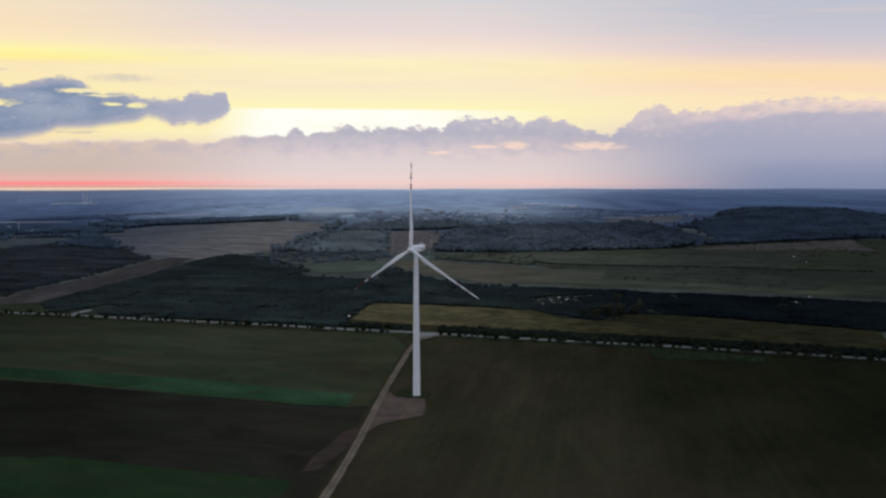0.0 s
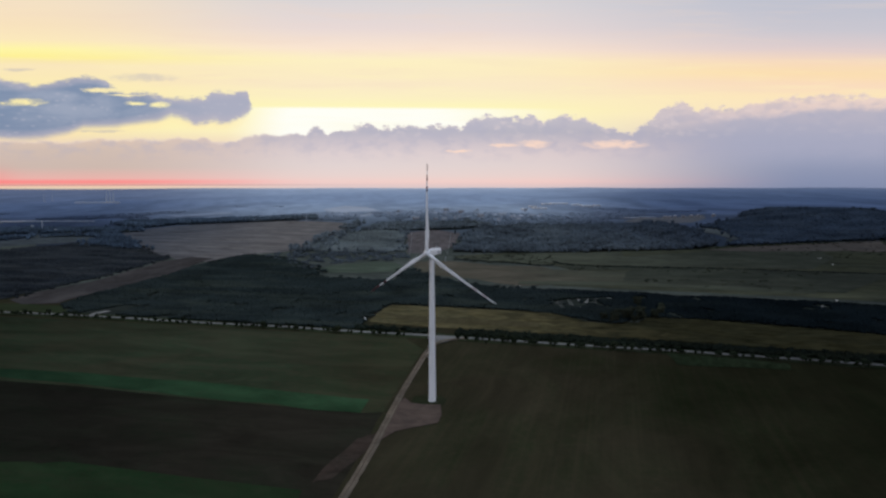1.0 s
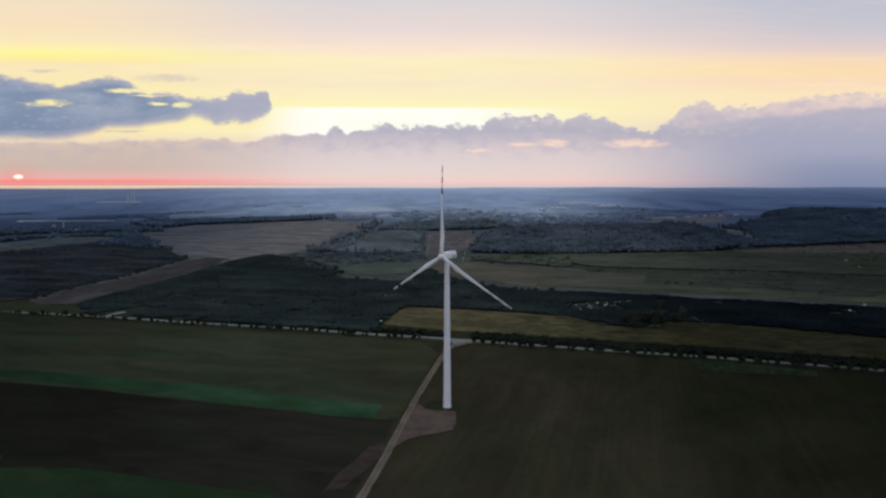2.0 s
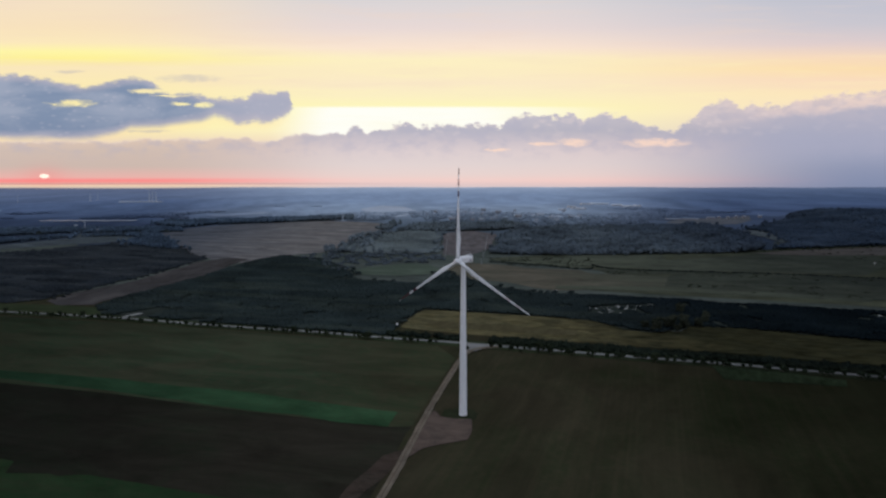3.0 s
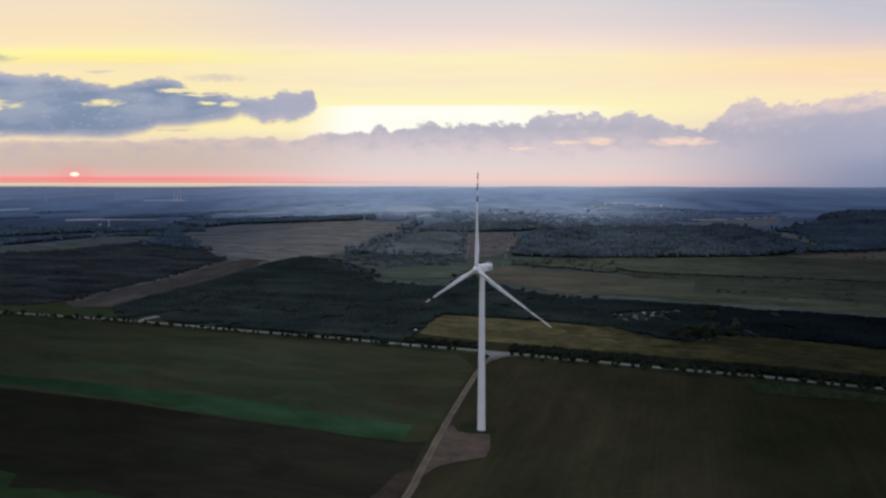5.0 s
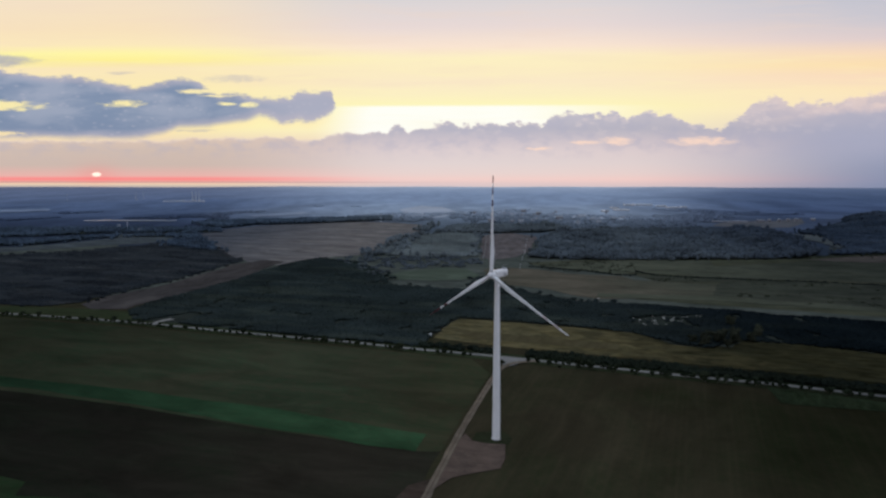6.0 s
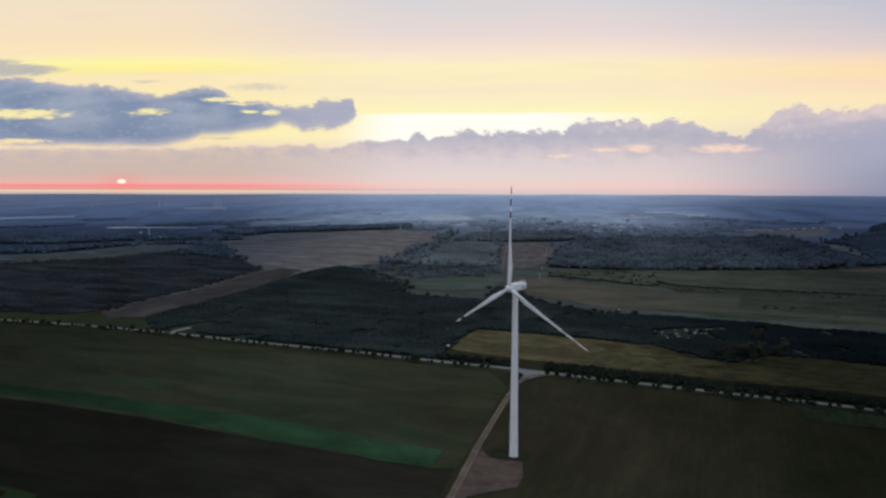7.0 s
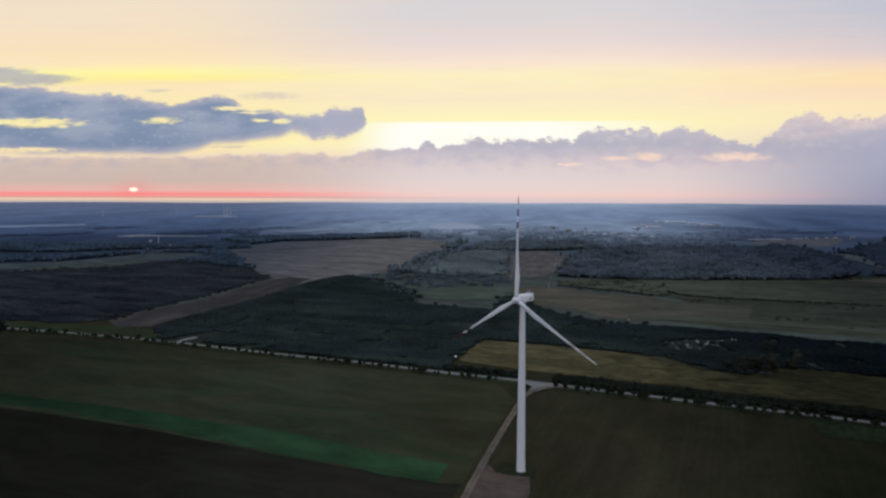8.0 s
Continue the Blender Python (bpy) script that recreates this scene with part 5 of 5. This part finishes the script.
HOUSES = [build_house(11, 8, 4.5, "render_pale", "roof_tile", "small pale village house with a tiled roof", "village houses"),
          build_house(14, 9, 5.5, "render_warm", "roof_tile", "warm-toned village house with a tiled roof", "village houses"),
          build_house(18, 10, 4, "render_pale", "render_pale", "pale barn with a light sheet roof", "village houses")]
_spots = scatter([(-60, 1330), (20, 1250), (60, 1150), (240, 1180), (330, 1280), (420, 1400), (330, 1560), (20, 1480)], 42, 60)
_rng2 = random.Random(5)
for _x, _y in _spots.tolist():
    if _rng2.random() < 0.26:
        on_ground(copy_thing(HOUSES[_rng2.choice((0, 0, 0, 1, 2))], Matrix()), _x, _y, _rng2.choice((0, 15, 80, 95)) + _rng2.uniform(-8, 8), _rng2.uniform(0.55, 0.95))
for _x, _y in ((-640, 1010), (-720, 1090)):
    on_ground(copy_thing(HOUSES[_rng2.choice((0, 1, 2))], Matrix()), _x, _y, _rng2.uniform(-20, 20), _rng2.uniform(0.35, 0.45))
for _k, (_x, _y) in enumerate(((110, 1210), (205, 1300), (265, 1350))):
    on_ground(HOUSES[_k], _x, _y, 12 * _k)


def build_hall(w, d, h, label, wall="render_pale", sheet="roof_sheet"):
    root = tagged(new("factory_hall"), label, "factory hall", "works halls")
    part("wall", box(w, d, h + 2, at=(0, 0, (h - 2) / 2)), wall, root)
    r = part("roof", gable(w, d, 1.4, 0.6), sheet, root)
    r.location.z = h
    for k in range(4):
        part("gate", box(4.5, 0.2, 4.5, at=(-w * 0.36 + k * w * 0.24, -d / 2 - 0.05, 2.3)), "panel_grey", root)
    return root


for _x, _y, _w, _t in ((426, 1753, 22, 5), (362, 1569, 12, 20), (424, 1649, 40, 3), (572, 2006, 60, 6), (611, 1930, 30, -6), (626, 1866, 34, 10), (520, 1985, 26, 4), (672, 1905, 18, 8)):
    on_ground(build_hall(_w, 22, 2.6, "long white factory hall in the far valley"), _x, _y, _t)


def build_block(w, d, h, label):
    root = tagged(new("apartment_block"), label, "apartment block", "far blocks")
    part("wall", box(w, d, h + 1, at=(0, 0, (h - 1) / 2)), "render_warm", root)
    part("roof", box(w + 0.6, d + 0.6, 0.5, 0.1, 1, (0, 0, h + 0.25)), "works_pale", root)
    n = int(w // 5)
    for f in range(int(h // 3)):
        for k in range(n):
            part("window", box(1.6, 0.15, 1.4, at=(-w / 2 + (k + 0.5) * w / n, -d / 2 - 0.03, 1.6 + f * 3)), "dark_glass", root)
    return root


for _x, _y, _w, _h in ((556, 1255, 34, 2.2), (592, 1245, 36, 2.2), (632, 1225, 18, 4.5), (650, 1224, 6, 5), (668, 1218, 6, 5), (686, 1215, 6, 5.5), (702, 1212, 6, 5), (742, 1220, 8, 4)):
    on_ground(build_block(_w, 10, _h, "pale low apartment block at the edge of a field"), _x, _y, -20)


def build_chimney(h, label):
    root = tagged(new("chimney_stack"), label, "chimney", "power works chimneys")
    part("shaft", lathe([(2.6, -1), (2.1, h * 0.5), (1.7, h)], 16), "works_pale", root)
    part("rim", lathe([(1.9, h - 0.8), (1.9, h + 0.2)], 16), "panel_grey", root)
    part("plinth", lathe([(3.6, -1), (3.4, 3.0)], 16), "concrete", root)
    return root


for _x, _y, _h in ((-996, 2201, 34), (-985, 2202, 36), (-974, 2205, 34)):
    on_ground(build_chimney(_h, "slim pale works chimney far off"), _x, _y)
for _x, _y, _w in ((-1045, 2165, 80), (-975, 2180, 60)):
    on_ground(build_hall(_w, 18, 1.6, "long pale works hall below chimneys", "works_pale", "works_pale"), _x, _y, 18)


def build_mast(h, label):
    root = tagged(new("mast"), label, "mast", "far masts")
    part("shaft", lathe([(0.9, -1), (0.7, h * 0.6), (0.4, h)], 10), "works_pale", root)
    part("head", box(2.6, 0.8, 0.8, 0.1, 1, (0, 0, h)), "panel_grey", root)
    part("base", box(3, 3, 1.2, 0.1, 1, (0, 0, 0.2)), "concrete", root)
    return root


# some masts stand in for uprights taken for far turbines and chimneys
for _x, _y, _h in ((-1281, 2372, 27), (-1318, 2511, 30), (-1345, 2500, 26), (-1543, 2351, 24), (-685, 1054, 14), (-200, 1240, 16)):
    on_ground(build_mast(_h, "thin pale mast far off"), _x, _y)


def build_pole(h, label):
    root = tagged(new("utility_pole"), label, "utility pole", "power line poles")
    part("shaft", lathe([(0.26, -0.5), (0.16, h)], 8), "panel_grey", root)
    part("crossarm", box(2.6, 0.2, 0.2, 0.03, 1, (0, -0.2, h - 0.8)), "steel", root)
    for k in (-1.1, 0, 1.1):
        part("insulator", lathe([(0.1, h - 0.7), (0.14, h - 0.5), (0.06, h - 0.3)], 8), "render_pale", root).location.x = k
    return root


_pole = build_pole(6.5, "pale concrete power line pole on a clearing")
for _x, _y in ((15, 726), (19, 790), (22, 854), (26, 954), (57, 573), (67, 660), (78, 749), (87, 830), (96, 917)):
    on_ground(copy_thing(_pole, Matrix()), _x, _y, 10)
on_ground(_pole, 12, 660, 10)


def build_rock(seed, size, label):
    """A broken pale boulder with flat faces."""
    bm = bmesh.new()
    bmesh.ops.create_icosphere(bm, subdivisions=2, radius=size)
    for v in bm.verts:
        n = noise.noise(v.co * (1.1 / size) + Vector((seed, 0, 0)))
        v.co *= 0.85 + 0.5 * n
        v.co.z = max(v.co.z * 0.62, -0.3 * size)
    me = bpy.data.meshes.new("boulder")
    bm.to_mesh(me)
    bm.free()
    me.materials.append(MATS["limestone"])
    return tagged(new("boulder", me), label, "boulder", "pale boulders")


_rocks = [build_rock(k * 1.7, s, "pale limestone boulder among dark shrubs") for k, s in enumerate((0.9, 1.5, 2.3))]
# the listed single places stand in for pale dashes, marks and a path
_places = scatter([(122, 274), (150, 284), (173, 272), (192, 284), (190, 266), (155, 236), (124, 236)], 5.6, 70).tolist() + [(-238, 267), (113, 361), (116, 358), (56, 317), (60, 322), (63, 328), (337, 199), (341, 203), (352, 209), (357, 212), (380, 230), (386, 236), (348, 205), (363, 216), (370, 222), (376, 226), (345, 197), (537, 469), (542, 478), (559, 530), (593, 612), (598, 604), (606, 610)]
for _k, (_x, _y) in enumerate(_places):
    _ob = _rocks[_k] if _k < 3 else copy_thing(_rocks[_rng2.choice((0, 0, 1, 1, 2))], Matrix())
    on_ground(_ob, _x, _y, _rng2.uniform(0, 360), _rng2.uniform(0.35, 0.85))


def build_water_tank():
    """A white caged tank on a pallet, added for an unidentified white dot."""
    root = tagged(new("water_tank"), "small white tank standing in for an unclear white dot at a meadow's edge", "water tank")
    part("tank", box(1.5, 1.3, 1.3, 0.12, 3, (0, 0, 0.85)), "car_white", root)
    part("lid", lathe([(0.25, 1.48), (0.25, 1.58), (0.2, 1.6)], 16), "rubber", root, "dark screw lid")
    for k in range(3):
        part("slat", box(1.5, 0.22, 0.16, at=(0, -0.5 + k * 0.5, 0.08)), "bark", root, "wooden pallet slat")
    for z in (0.5, 1.1):
        part("cage_bar", box(1.56, 1.36, 0.03, at=(0, 0, z)), "steel", root)
    return root


on_ground(build_water_tank(), -41, 203, 35)
drape("pond", wavy([(-840, 1176), (-795, 1206), (-750, 1223), (-665, 1253), (-662, 1244), (-745, 1212), (-790, 1190), (-830, 1166)], 3, 14), "water", "long narrow pale pond", "water", lift=3)
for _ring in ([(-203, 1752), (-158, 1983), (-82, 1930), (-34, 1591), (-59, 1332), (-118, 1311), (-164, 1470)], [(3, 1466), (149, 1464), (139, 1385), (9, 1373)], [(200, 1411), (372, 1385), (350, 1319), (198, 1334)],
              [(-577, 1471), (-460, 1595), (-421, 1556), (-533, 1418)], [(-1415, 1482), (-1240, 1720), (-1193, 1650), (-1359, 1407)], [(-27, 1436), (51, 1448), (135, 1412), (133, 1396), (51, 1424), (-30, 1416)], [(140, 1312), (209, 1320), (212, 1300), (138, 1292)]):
    drape("field", wavy(_ring, 8, 50), "field_hazy", "pale field tinted with the blue haze of distance", lift=1.6, step=60)

_bushes = np.concatenate([thinned(scatter(ring, gap, 95 + k), 5.0 + k, gate) for k, (ring, gap, gate) in enumerate((
    ([(189, 511), (282, 505), (394, 450), (482, 415), (455, 375), (375, 414), (268, 464), (206, 468)], 6.5, -0.05),
    ([(70, 640), (216, 660), (205, 545), (189, 519), (90, 560)], 6.0, -0.02),
    ([(260, 398), (358, 381), (429, 335), (399, 288), (304, 330), (240, 359)], 8.0, -0.12),
    ([(499, 656), (655, 694), (834, 690), (705, 516), (551, 523), (556, 614)], 12.0, -0.1),
    ([(450, 676), (655, 700), (834, 696), (820, 676), (655, 672), (460, 655)], 6.5, 0.05)))])
_thicket = thinned(scatter([(-200, 668), (-161, 715), (-74, 690), (5, 690), (12, 600), (-5, 590), (-60, 580), (-100, 560), (-120, 500), (-150, 545)], 6.5, 97), 8.0, 0.02)
plant("scrub", _thicket, (2.0, 5.0), (2.8, 5.0), "wood_leaves_dim_haze", "dark thickets between two woods", 97, sub=1, tufts=14, category="bushes")
plant("scrub", _bushes, (0.6, 1.7), (1.6, 3.8), "bush_leaves", "low dark bushes scattered over rough pasture", 96, sub=1, tufts=12, category="bushes")
